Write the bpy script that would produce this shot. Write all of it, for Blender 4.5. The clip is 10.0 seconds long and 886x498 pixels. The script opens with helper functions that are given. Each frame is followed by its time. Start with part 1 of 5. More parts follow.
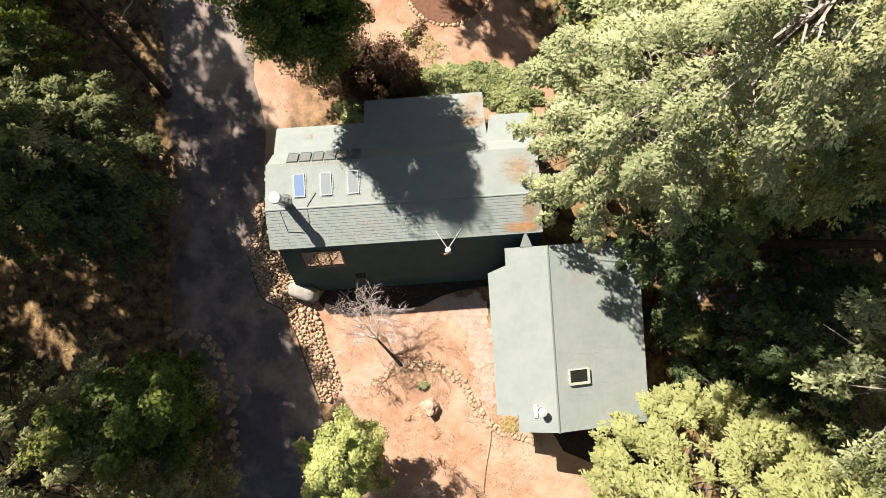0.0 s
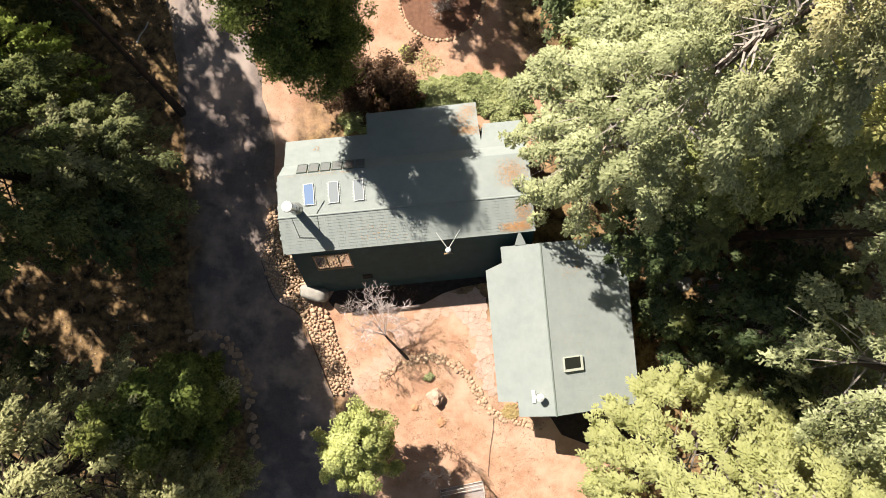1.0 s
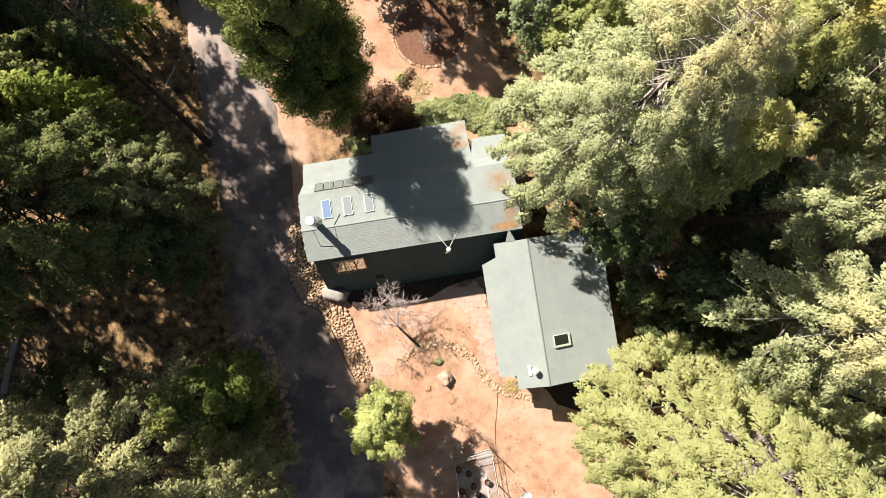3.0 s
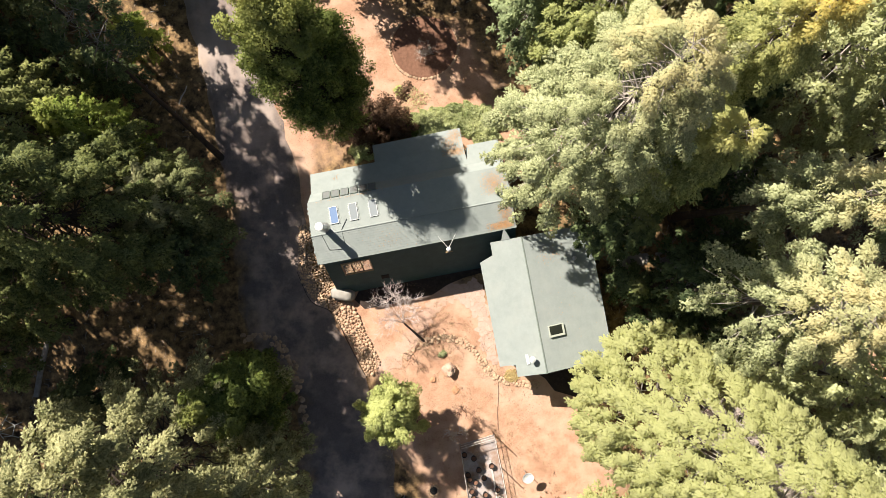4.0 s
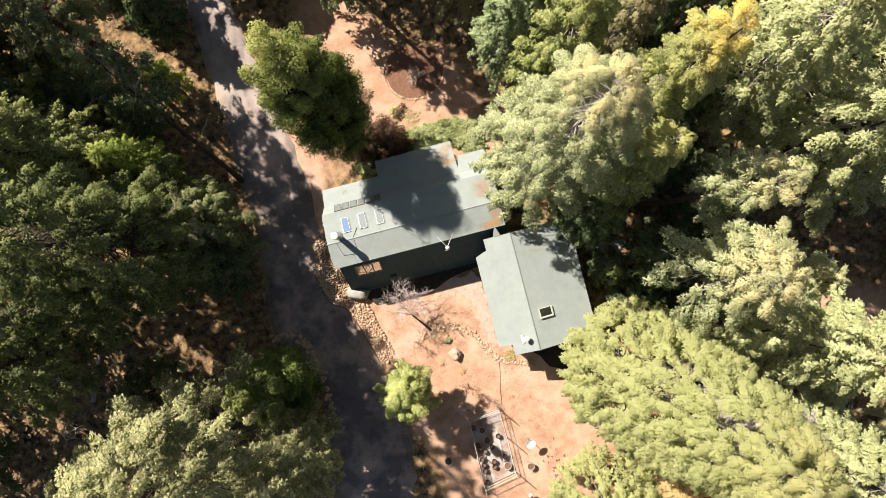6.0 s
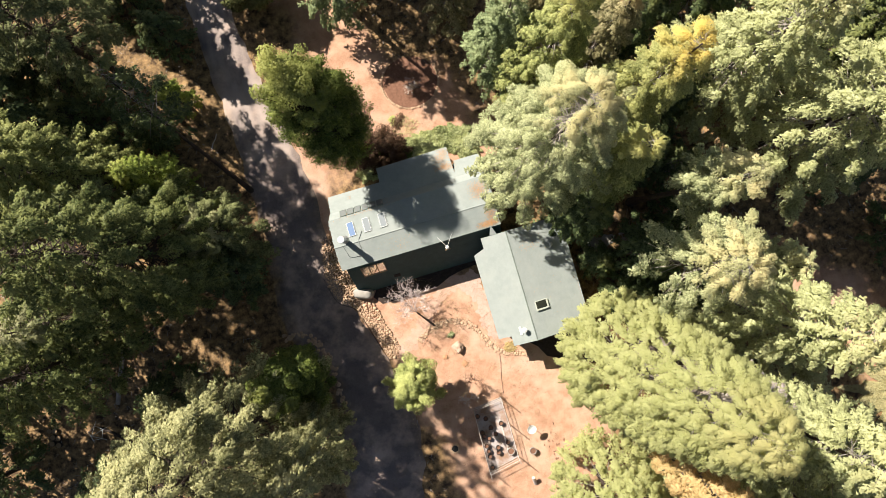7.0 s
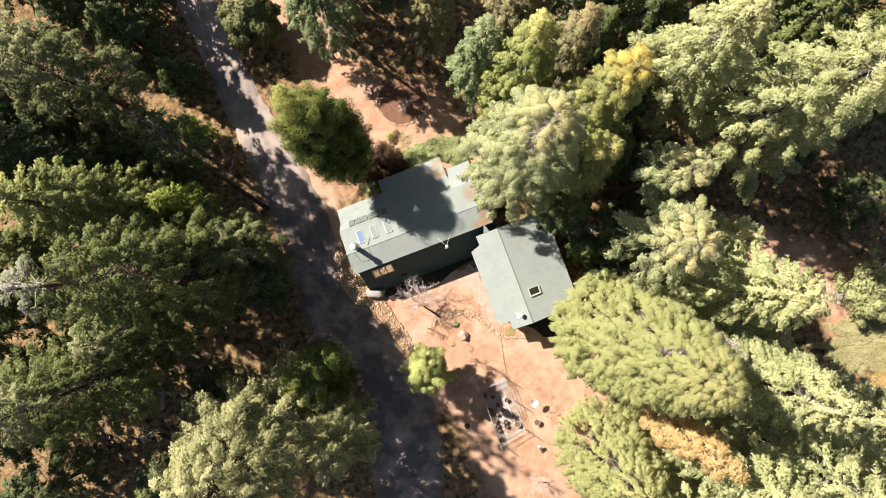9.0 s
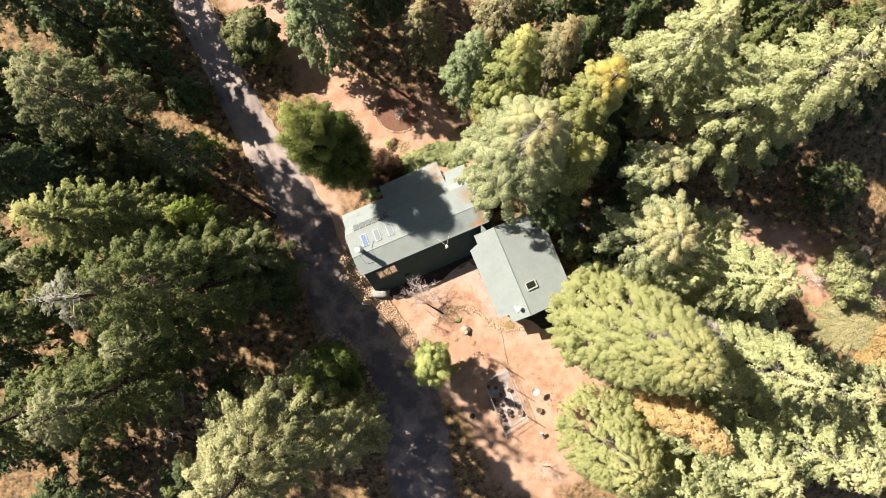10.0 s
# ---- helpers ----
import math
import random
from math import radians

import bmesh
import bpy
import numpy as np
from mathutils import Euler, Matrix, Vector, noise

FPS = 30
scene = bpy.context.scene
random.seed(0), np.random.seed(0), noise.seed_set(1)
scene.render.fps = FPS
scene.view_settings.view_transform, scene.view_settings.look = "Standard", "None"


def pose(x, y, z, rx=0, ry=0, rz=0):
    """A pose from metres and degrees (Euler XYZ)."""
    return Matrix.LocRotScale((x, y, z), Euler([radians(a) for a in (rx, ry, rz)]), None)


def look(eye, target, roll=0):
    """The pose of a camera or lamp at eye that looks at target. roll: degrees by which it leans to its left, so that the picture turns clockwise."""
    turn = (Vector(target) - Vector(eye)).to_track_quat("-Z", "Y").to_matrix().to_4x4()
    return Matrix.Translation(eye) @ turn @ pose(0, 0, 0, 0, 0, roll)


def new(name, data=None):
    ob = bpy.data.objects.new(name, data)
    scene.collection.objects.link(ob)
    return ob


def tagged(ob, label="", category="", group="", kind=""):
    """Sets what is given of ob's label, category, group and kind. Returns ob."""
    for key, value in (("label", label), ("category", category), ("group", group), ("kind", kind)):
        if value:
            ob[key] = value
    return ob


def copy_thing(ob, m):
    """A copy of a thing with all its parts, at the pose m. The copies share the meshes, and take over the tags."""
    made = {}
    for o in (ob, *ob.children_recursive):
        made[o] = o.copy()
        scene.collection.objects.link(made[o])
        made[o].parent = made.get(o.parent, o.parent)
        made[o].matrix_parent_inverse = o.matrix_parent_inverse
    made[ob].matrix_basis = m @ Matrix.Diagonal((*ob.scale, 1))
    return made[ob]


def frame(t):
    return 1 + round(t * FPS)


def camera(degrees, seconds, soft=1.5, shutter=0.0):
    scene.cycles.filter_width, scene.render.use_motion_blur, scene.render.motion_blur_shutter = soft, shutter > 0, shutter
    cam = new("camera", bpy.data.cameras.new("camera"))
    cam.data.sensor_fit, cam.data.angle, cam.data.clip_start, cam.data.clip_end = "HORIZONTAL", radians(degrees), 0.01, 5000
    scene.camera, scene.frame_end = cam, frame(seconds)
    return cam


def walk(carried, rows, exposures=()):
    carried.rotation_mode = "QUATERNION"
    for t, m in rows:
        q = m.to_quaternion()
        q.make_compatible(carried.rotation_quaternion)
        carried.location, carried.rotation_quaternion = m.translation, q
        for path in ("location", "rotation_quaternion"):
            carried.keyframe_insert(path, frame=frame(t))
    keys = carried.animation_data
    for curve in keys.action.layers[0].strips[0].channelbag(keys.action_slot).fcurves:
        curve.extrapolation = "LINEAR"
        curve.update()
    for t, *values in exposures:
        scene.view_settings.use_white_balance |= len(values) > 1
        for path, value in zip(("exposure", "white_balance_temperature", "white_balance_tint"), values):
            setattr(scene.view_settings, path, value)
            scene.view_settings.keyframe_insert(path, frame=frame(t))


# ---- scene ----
# camera: a drone that looks straight down, rises and turns slowly
cam = camera(70.0, 10.0, soft=0.65)
EYE, RISE, SIDE, TURNS = 40.4, 34.0, 40.0, 1.18
ROWS = [
    (0.0, 0.0, 0.0, 0.0, -0.0, -0.0, 0.0),
    (0.5, -0.0005, -0.0417, 0.0003, -0.01, -0.02, 0.84),
    (1.0, -0.0014, -0.0839, 0.0006, -0.03, -0.01, 1.68),
    (1.5, -0.0029, -0.128, 0.0012, -0.07, -0.03, 2.53),
    (2.0, -0.0042, -0.1732, 0.0016, -0.11, -0.04, 3.4),
    (2.5, -0.0054, -0.2202, 0.0012, -0.14, -0.03, 4.29),
    (4.0, -0.0064, -0.3669, 0.0007, -0.12, -0.03, 6.97),
    (4.5, -0.0062, -0.4161, 0.0003, -0.11, -0.04, 7.9),
    (5.0, -0.0062, -0.4682, -0.0003, -0.12, -0.05, 8.86),
    (5.5, -0.0066, -0.5209, -0.0006, -0.14, -0.06, 9.84),
    (7.0, -0.009, -0.6789, -0.0012, -0.2, -0.07, 12.75),
    (7.5, -0.0098, -0.7323, -0.0015, -0.21, -0.07, 13.76),
    (8.0, -0.0103, -0.7856, -0.0018, -0.22, -0.07, 14.84),
    (8.5, -0.0107, -0.8391, -0.0019, -0.22, -0.08, 15.93),
    (9.0, -0.0109, -0.8926, -0.0019, -0.22, -0.1, 17.02),
    (9.5, -0.0114, -0.9462, -0.0017, -0.23, -0.12, 18.11),
    (10.0, -0.0121, -0.9999, -0.0012, -0.24, -0.13, 19.2),
]
walk(cam, [(t, pose(0, 0, EYE, -90, 0, 0) @ pose(SIDE * x, RISE * y, SIDE * z, 90 + TURNS * pitch, roll, TURNS * yaw))
           for t, x, y, z, yaw, pitch, roll in ROWS], exposures=[(0.0, 1.2), (10.0, 1.22)])

# ---- sky and sun ----
SUN_FROM = Vector((-0.70, 0.88, 1.0)).normalized()
world = bpy.data.worlds.new("sky")
scene.world = world
world.use_nodes = True
wn = world.node_tree
sky = wn.nodes.new("ShaderNodeTexSky")
sky.sky_type = "NISHITA"
sky.sun_disc = False
sky.sun_elevation = math.asin(SUN_FROM.z)
sky.sun_rotation = math.atan2(SUN_FROM.x, SUN_FROM.y)
wn.links.new(sky.outputs[0], wn.nodes["Background"].inputs[0])
wn.nodes["Background"].inputs[1].default_value = 0.034
sun_data = bpy.data.lights.new("sun", "SUN")
sun_data.energy, sun_data.angle, sun_data.color = 5.0, radians(0.6), (1.0, 0.93, 0.82)
sun = new("sun", sun_data)
sun.matrix_world = look(SUN_FROM * 200, (0, 0, 0))


# ---- materials ----
def material(name, dark, light, scale=3.0, rough=0.9, bump=0.3, fine=40.0, third=None, third_scale=0.4, third_at=(0.5, 0.7),
             metal=0.0, per_piece=0.0, bump_distance=0.03, spec=0.3):
    """Two colours mixed by a noise of fine and coarse grain, a third in patches, bump from the fine grain."""
    m = bpy.data.materials.new(name)
    m.use_nodes = True
    nt = m.node_tree
    n, l = nt.nodes, nt.links
    b = n["Principled BSDF"]
    geo = n.new("ShaderNodeNewGeometry")

    def grain(s, detail):
        t = n.new("ShaderNodeTexNoise")
        t.inputs["Scale"].default_value, t.inputs["Detail"].default_value, t.inputs["Roughness"].default_value = s, detail, 0.62
        l.new(geo.outputs["Position"], t.inputs["Vector"])
        return t.outputs["Fac"]

    def ramp(src, a, c):
        r = n.new("ShaderNodeMapRange")
        r.inputs["From Min"].default_value, r.inputs["From Max"].default_value = a, c
        l.new(src, r.inputs["Value"])
        return r.outputs["Result"]

    def mix(f, a, c):
        x = n.new("ShaderNodeMix")
        x.data_type = "RGBA"
        for sock, v in ((x.inputs["Factor"], f), (x.inputs["A"], a), (x.inputs["B"], c)):
            if isinstance(v, tuple):
                sock.default_value = (*v, 1)
            elif isinstance(v, float):
                sock.default_value = v
            else:
                l.new(v, sock)
        return x.outputs["Result"]

    coarse, finer = grain(scale, 5), grain(fine, 3)
    both = n.new("ShaderNodeMath")
    both.operation = "MULTIPLY_ADD"
    both.inputs[1].default_value = 0.45
    l.new(finer, both.inputs[0])
    half = n.new("ShaderNodeMath")
    half.operation = "MULTIPLY"
    half.inputs[1].default_value = 0.6
    l.new(coarse, half.inputs[0])
    l.new(half.outputs[0], both.inputs[2])
    col = mix(ramp(both.outputs[0], 0.36, 0.68), dark, light)
    if third:
        col = mix(ramp(grain(third_scale, 6), *third_at), col, third)
    if per_piece:
        info = n.new("ShaderNodeObjectInfo")
        add = n.new("ShaderNodeMath")
        add.operation = "ADD"
        l.new(info.outputs["Random"], add.inputs[0])
        l.new(geo.outputs["Random Per Island"], add.inputs[1])
        frac = n.new("ShaderNodeMath")
        frac.operation = "FRACT"
        l.new(add.outputs[0], frac.inputs[0])
        hsv = n.new("ShaderNodeHueSaturation")
        l.new(ramp(frac.outputs[0], 0, 1), hsv.inputs["Value"])
        hsv.inputs["Value"].links[0].from_node.inputs["To Min"].default_value = 1 - per_piece
        hsv.inputs["Value"].links[0].from_node.inputs["To Max"].default_value = 1 + per_piece
        l.new(col, hsv.inputs["Color"])
        col = hsv.outputs["Color"]
    l.new(col, b.inputs["Base Color"])
    b.inputs["Roughness"].default_value, b.inputs["Metallic"].default_value = rough, metal
    b.inputs["Specular IOR Level"].default_value = spec
    if bump:
        bp = n.new("ShaderNodeBump")
        bp.inputs["Strength"].default_value, bp.inputs["Distance"].default_value = bump, bump_distance
        l.new(both.outputs[0], bp.inputs["Height"])
        l.new(bp.outputs["Normal"], b.inputs["Normal"])
    return m


def foliage(name, dark, light, tip=None, glow=0.45, scatter=0.45):
    """Leaves: the colour varies leaf by leaf and clump by clump, some light passes through."""
    m = bpy.data.materials.new(name)
    m.use_nodes = True
    nt = m.node_tree
    n, l = nt.nodes, nt.links
    b, out = n["Principled BSDF"], n["Material Output"]
    geo = n.new("ShaderNodeNewGeometry")
    t = n.new("ShaderNodeTexNoise")
    t.inputs["Scale"].default_value, t.inputs["Detail"].default_value = 0.55, 3
    l.new(geo.outputs["Position"], t.inputs["Vector"])
    add = n.new("ShaderNodeMath")
    add.operation = "MULTIPLY_ADD"
    add.inputs[1].default_value = scatter
    l.new(geo.outputs["Random Per Island"], add.inputs[0])
    l.new(t.outputs["Fac"], add.inputs[2])
    speck = n.new("ShaderNodeTexNoise")
    speck.inputs["Scale"].default_value, speck.inputs["Detail"].default_value = 16.0, 2
    l.new(geo.outputs["Position"], speck.inputs["Vector"])
    more = n.new("ShaderNodeMath")
    more.operation = "MULTIPLY_ADD"
    more.inputs[1].default_value = 0.7
    l.new(speck.outputs["Fac"], more.inputs[0])
    less = n.new("ShaderNodeMath")
    less.operation = "SUBTRACT"
    less.inputs[1].default_value = 0.35
    l.new(add.outputs[0], less.inputs[0])
    l.new(less.outputs[0], more.inputs[2])
    r = n.new("ShaderNodeMapRange")
    r.inputs["From Min"].default_value, r.inputs["From Max"].default_value = 0.2 + scatter / 2, 0.55 + scatter
    l.new(more.outputs[0], r.inputs["Value"])
    x = n.new("ShaderNodeMix")
    x.data_type = "RGBA"
    x.inputs["A"].default_value, x.inputs["B"].default_value = (*dark, 1), (*light, 1)
    l.new(r.outputs["Result"], x.inputs["Factor"])
    col = x.outputs["Result"]
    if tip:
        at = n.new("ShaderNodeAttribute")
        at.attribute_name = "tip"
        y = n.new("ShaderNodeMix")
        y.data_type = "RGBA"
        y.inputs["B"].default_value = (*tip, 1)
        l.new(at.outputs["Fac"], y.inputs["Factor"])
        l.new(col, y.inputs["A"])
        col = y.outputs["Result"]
    l.new(col, b.inputs["Base Color"])
    b.inputs["Roughness"].default_value, b.inputs["Specular IOR Level"].default_value = 0.6, 0.2
    tr = n.new("ShaderNodeBsdfTranslucent")
    l.new(col, tr.inputs["Color"])
    ms = n.new("ShaderNodeMixShader")
    ms.inputs[0].default_value = glow
    l.new(b.outputs[0], ms.inputs[1])
    l.new(tr.outputs[0], ms.inputs[2])
    l.new(ms.outputs[0], out.inputs["Surface"])
    return m


def glass(name, tint, rough=0.08):
    m = bpy.data.materials.new(name)
    m.use_nodes = True
    b = m.node_tree.nodes["Principled BSDF"]
    b.inputs["Base Color"].default_value = (*tint, 1)
    b.inputs["Roughness"].default_value, b.inputs["Specular IOR Level"].default_value = rough, 0.8
    return m


M_ROOF = material("pale_green_shingle", (0.232, 0.257, 0.244), (0.280, 0.304, 0.288), 1.2, 0.85, 0.35, 30, third=(0.291, 0.307, 0.287),
                  third_scale=0.5, third_at=(0.5, 0.8), per_piece=0.022)
M_WALL = material("dark_green_boards", (0.029, 0.056, 0.058), (0.046, 0.086, 0.088), 1.5, 0.7, 0.3, 25)
M_TRIM = material("green_grey_trim", (0.131, 0.156, 0.139), (0.18, 0.205, 0.18), 3, 0.6, 0.1)
# base darkened to deepen the shaded stretch of the drive
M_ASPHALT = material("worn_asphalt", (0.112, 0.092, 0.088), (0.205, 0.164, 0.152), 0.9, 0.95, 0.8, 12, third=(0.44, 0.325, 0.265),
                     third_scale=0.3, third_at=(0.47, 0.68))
M_STONE = material("tan_field_stone", (0.35, 0.225, 0.14), (0.52, 0.37, 0.255), 4, 0.9, 0.5, 25, per_piece=0.16)
M_FLAG = material("pink_flagstone", (0.42, 0.275, 0.215), (0.515, 0.365, 0.298), 3, 0.9, 0.4, 25, per_piece=0.07)
M_BARK = material("brown_bark", (0.03, 0.021, 0.016), (0.08, 0.058, 0.045), 3, 0.95, 0.8, 18)
M_DEADWOOD = material("grey_dead_wood", (0.205, 0.172, 0.148), (0.369, 0.328, 0.295), 4, 0.9, 0.5, 25)
M_METAL = material("galvanised_metal", (0.451, 0.451, 0.443), (0.574, 0.574, 0.566), 6, 0.35, 0.1, metal=0.9)
M_WHITE = material("white_paint", (0.59, 0.59, 0.574), (0.672, 0.672, 0.656), 5, 0.5, 0.1)
M_GLASS = glass("skylight_glass", (0.15, 0.17, 0.172))
M_DARKGLASS = glass("dark_skylight_glass", (0.02, 0.022, 0.018), 0.05)
M_DARKGLASS.node_tree.nodes["Principled BSDF"].inputs["Specular IOR Level"].default_value = 0.25
M_CONCRETE = material("pale_concrete", (0.27, 0.245, 0.215), (0.35, 0.325, 0.29), 2, 0.9, 0.3)
M_BOULDER = material("pink_granite", (0.36, 0.235, 0.17), (0.50, 0.36, 0.28), 3, 0.9, 0.6, 20)
M_REDSTONE = material("reddish_field_stone", (0.34, 0.17, 0.09), (0.50, 0.28, 0.16), 4, 0.9, 0.5, 20)
M_PALEWOOD = material("pale_bleached_wood", (0.451, 0.385, 0.344), (0.59, 0.525, 0.476), 5, 0.85, 0.3)
M_TWIG = material("pale_pink_twig", (0.52, 0.42, 0.395), (0.68, 0.58, 0.55), 5, 0.85, 0.2)
M_REDTWIG = material("red_brown_twig", (0.12, 0.06, 0.04), (0.2, 0.11, 0.075), 5, 0.85, 0.2)
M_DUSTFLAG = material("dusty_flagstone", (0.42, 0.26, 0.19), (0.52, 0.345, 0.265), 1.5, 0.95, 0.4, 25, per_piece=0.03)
M_LEAF = material("dry_fallen_leaf", (0.17, 0.095, 0.06), (0.28, 0.17, 0.11), 4, 0.95, 0.2)
M_NEEDLE = material("orange_fallen_needles", (0.36, 0.19, 0.085), (0.56, 0.33, 0.17), 4, 0.95, 0.2)
# near-black ground colour that stands in for shade beside the walls
M_SHADEPATCH = material("painted_shade", (0.022, 0.016, 0.013), (0.06, 0.042, 0.034), 3, 0.95, 0.6, 25)
M_MULCH = material("brown_mulch", (0.12, 0.058, 0.036), (0.23, 0.118, 0.077), 4, 0.95, 0.6, 25)
M_STRAW = material("dry_straw", (0.344, 0.246, 0.123), (0.492, 0.377, 0.213), 4, 0.9, 0.2)
M_CLOTH = material("grey_ground_cloth", (0.29, 0.245, 0.235), (0.44, 0.39, 0.375), 1.2, 0.9, 0.3, third=(0.279, 0.172, 0.115), third_scale=0.8, third_at=(0.42, 0.62))
M_BLUE = material("pale_blue_plastic", (0.205, 0.246, 0.344), (0.262, 0.312, 0.41), 5, 0.5, 0.05)
M_TAN = material("tan_painted_wood", (0.246, 0.164, 0.0902), (0.328, 0.23, 0.131), 4, 0.6, 0.2)
M_CURB = material("pale_cream_metal", (0.369, 0.385, 0.328), (0.451, 0.467, 0.394), 5, 0.4, 0.05)
M_MIRROR = glass("coated_window_glass", (0.6, 0.6, 0.58), 0.03)
M_MIRROR.node_tree.nodes["Principled BSDF"].inputs["Metallic"].default_value = 0.85
# blue base colour stands in for sky mirrored in the westmost skylight
M_SKYPAINT = glass("painted_sky_reflection", (0.16, 0.225, 0.36), 0.12)
M_SKYGLASS = glass("skylight_acrylic", (0.235, 0.255, 0.265), 0.12)
M_BLACK = material("black_rubber", (0.00984, 0.00984, 0.00984), (0.0246, 0.0246, 0.0246), 8, 0.8, 0.2)


def with_litter(m):
    """Brown litter and dry grass over a ground material, by the sheet's own mask."""
    nt = m.node_tree
    n, l = nt.nodes, nt.links
    b = n["Principled BSDF"]
    yard = b.inputs["Base Color"].links[0].from_socket
    geo = n.new("ShaderNodeNewGeometry")

    def noise_mix(scale, a, c, lo, hi):
        t = n.new("ShaderNodeTexNoise")
        t.inputs["Scale"].default_value, t.inputs["Detail"].default_value, t.inputs["Roughness"].default_value = scale, 8, 0.7
        l.new(geo.outputs["Position"], t.inputs["Vector"])
        r = n.new("ShaderNodeMapRange")
        r.inputs["From Min"].default_value, r.inputs["From Max"].default_value = lo, hi
        l.new(t.outputs["Fac"], r.inputs["Value"])
        x = n.new("ShaderNodeMix")
        x.data_type = "RGBA"
        l.new(r.outputs["Result"], x.inputs["Factor"])
        x.inputs["A"].default_value, x.inputs["B"].default_value = (*a, 1), (*c, 1)
        return x.outputs["Result"]

    litter = noise_mix(1.3, (0.05, 0.031, 0.018), (0.39, 0.245, 0.115), 0.38, 0.66)
    at = n.new("ShaderNodeAttribute")
    at.attribute_name = "litter"
    x = n.new("ShaderNodeMix")
    x.data_type = "RGBA"
    l.new(at.outputs["Fac"], x.inputs["Factor"])
    l.new(yard, x.inputs["A"])
    l.new(litter, x.inputs["B"])
    l.new(x.outputs["Result"], b.inputs["Base Color"])
    return m


M_GROUND = with_litter(material("orange_dirt", (0.30, 0.158, 0.096), (0.545, 0.332, 0.225), 0.8, 0.95, 0.9, 15, third=(0.515, 0.345, 0.255), third_scale=0.2,
                                third_at=(0.45, 0.7), bump_distance=0.04))
M_ASPHALT = with_litter(M_ASPHALT)

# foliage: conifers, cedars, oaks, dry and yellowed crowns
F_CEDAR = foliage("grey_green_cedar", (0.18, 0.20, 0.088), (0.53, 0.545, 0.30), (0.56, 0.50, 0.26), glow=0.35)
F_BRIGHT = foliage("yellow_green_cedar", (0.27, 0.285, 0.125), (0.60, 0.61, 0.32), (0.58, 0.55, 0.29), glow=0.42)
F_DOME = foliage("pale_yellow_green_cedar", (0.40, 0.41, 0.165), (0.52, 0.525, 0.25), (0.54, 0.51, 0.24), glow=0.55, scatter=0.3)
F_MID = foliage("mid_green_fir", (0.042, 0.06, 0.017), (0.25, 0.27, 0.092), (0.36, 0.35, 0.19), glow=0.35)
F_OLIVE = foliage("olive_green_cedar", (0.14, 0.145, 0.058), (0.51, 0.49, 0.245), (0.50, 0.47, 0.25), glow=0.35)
# some firs take this dark green to paint the shade they stand in
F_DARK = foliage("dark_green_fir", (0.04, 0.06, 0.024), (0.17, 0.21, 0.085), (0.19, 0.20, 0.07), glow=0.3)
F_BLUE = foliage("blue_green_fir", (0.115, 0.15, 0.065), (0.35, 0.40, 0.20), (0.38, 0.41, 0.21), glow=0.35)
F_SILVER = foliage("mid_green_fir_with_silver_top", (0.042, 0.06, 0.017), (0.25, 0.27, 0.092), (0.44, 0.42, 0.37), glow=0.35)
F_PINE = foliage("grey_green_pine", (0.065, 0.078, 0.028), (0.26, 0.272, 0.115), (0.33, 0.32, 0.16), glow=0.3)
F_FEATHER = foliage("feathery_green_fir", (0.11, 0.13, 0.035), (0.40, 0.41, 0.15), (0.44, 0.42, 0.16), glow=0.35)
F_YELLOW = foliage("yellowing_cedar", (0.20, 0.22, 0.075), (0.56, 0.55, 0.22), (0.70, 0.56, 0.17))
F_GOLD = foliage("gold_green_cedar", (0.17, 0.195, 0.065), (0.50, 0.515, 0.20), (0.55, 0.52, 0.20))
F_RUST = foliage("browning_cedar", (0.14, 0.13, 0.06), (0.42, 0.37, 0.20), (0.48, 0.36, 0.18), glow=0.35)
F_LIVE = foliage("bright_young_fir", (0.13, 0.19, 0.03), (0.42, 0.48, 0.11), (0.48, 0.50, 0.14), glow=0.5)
# the tip colour paints a sunlit rim on top of the oak's crown
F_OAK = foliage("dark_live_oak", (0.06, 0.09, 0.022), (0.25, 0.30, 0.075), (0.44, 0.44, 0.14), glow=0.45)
F_LIME = foliage("light_green_leaves", (0.36, 0.39, 0.14), (0.66, 0.68, 0.29))
F_ORANGE = foliage("dry_orange_needles", (0.42, 0.31, 0.13), (0.70, 0.50, 0.25))
F_DEAD = foliage("dead_grey_twigs", (0.26, 0.21, 0.19), (0.46, 0.395, 0.36), glow=0.1)
F_MEADOW = foliage("pale_dry_meadow", (0.42, 0.385, 0.19), (0.62, 0.56, 0.33))
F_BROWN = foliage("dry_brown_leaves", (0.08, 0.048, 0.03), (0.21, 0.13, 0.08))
F_HEDGE = foliage("green_ivy", (0.24, 0.28, 0.11), (0.60, 0.61, 0.32))
F_STRAWGREEN = foliage("pale_yellow_grass", (0.52, 0.39, 0.18), (0.66, 0.53, 0.27))


# ---- mesh helpers ----
def add_mesh(name, verts, faces, mat, parent=None, smooth=False):
    me = bpy.data.meshes.new(name)
    me.from_pydata([tuple(v) for v in verts], [], [tuple(f) for f in faces])
    me.materials.append(mat)
    if smooth:
        me.shade_smooth()
    ob = new(name, me)
    ob.parent = parent
    return ob


def part(name, bm, mat, parent=None, label=""):
    me = bpy.data.meshes.new(name)
    bmesh.ops.recalc_face_normals(bm, faces=bm.faces[:])
    bm.to_mesh(me)
    bm.free()
    me.materials.append(mat)
    ob = new(name, me)
    ob.parent = parent
    return tagged(ob, label)


def base(name, m=Matrix(), label="", category="", group="", kind=""):
    ob = new(name)
    ob.matrix_world = m
    return tagged(ob, label, category, group, kind)


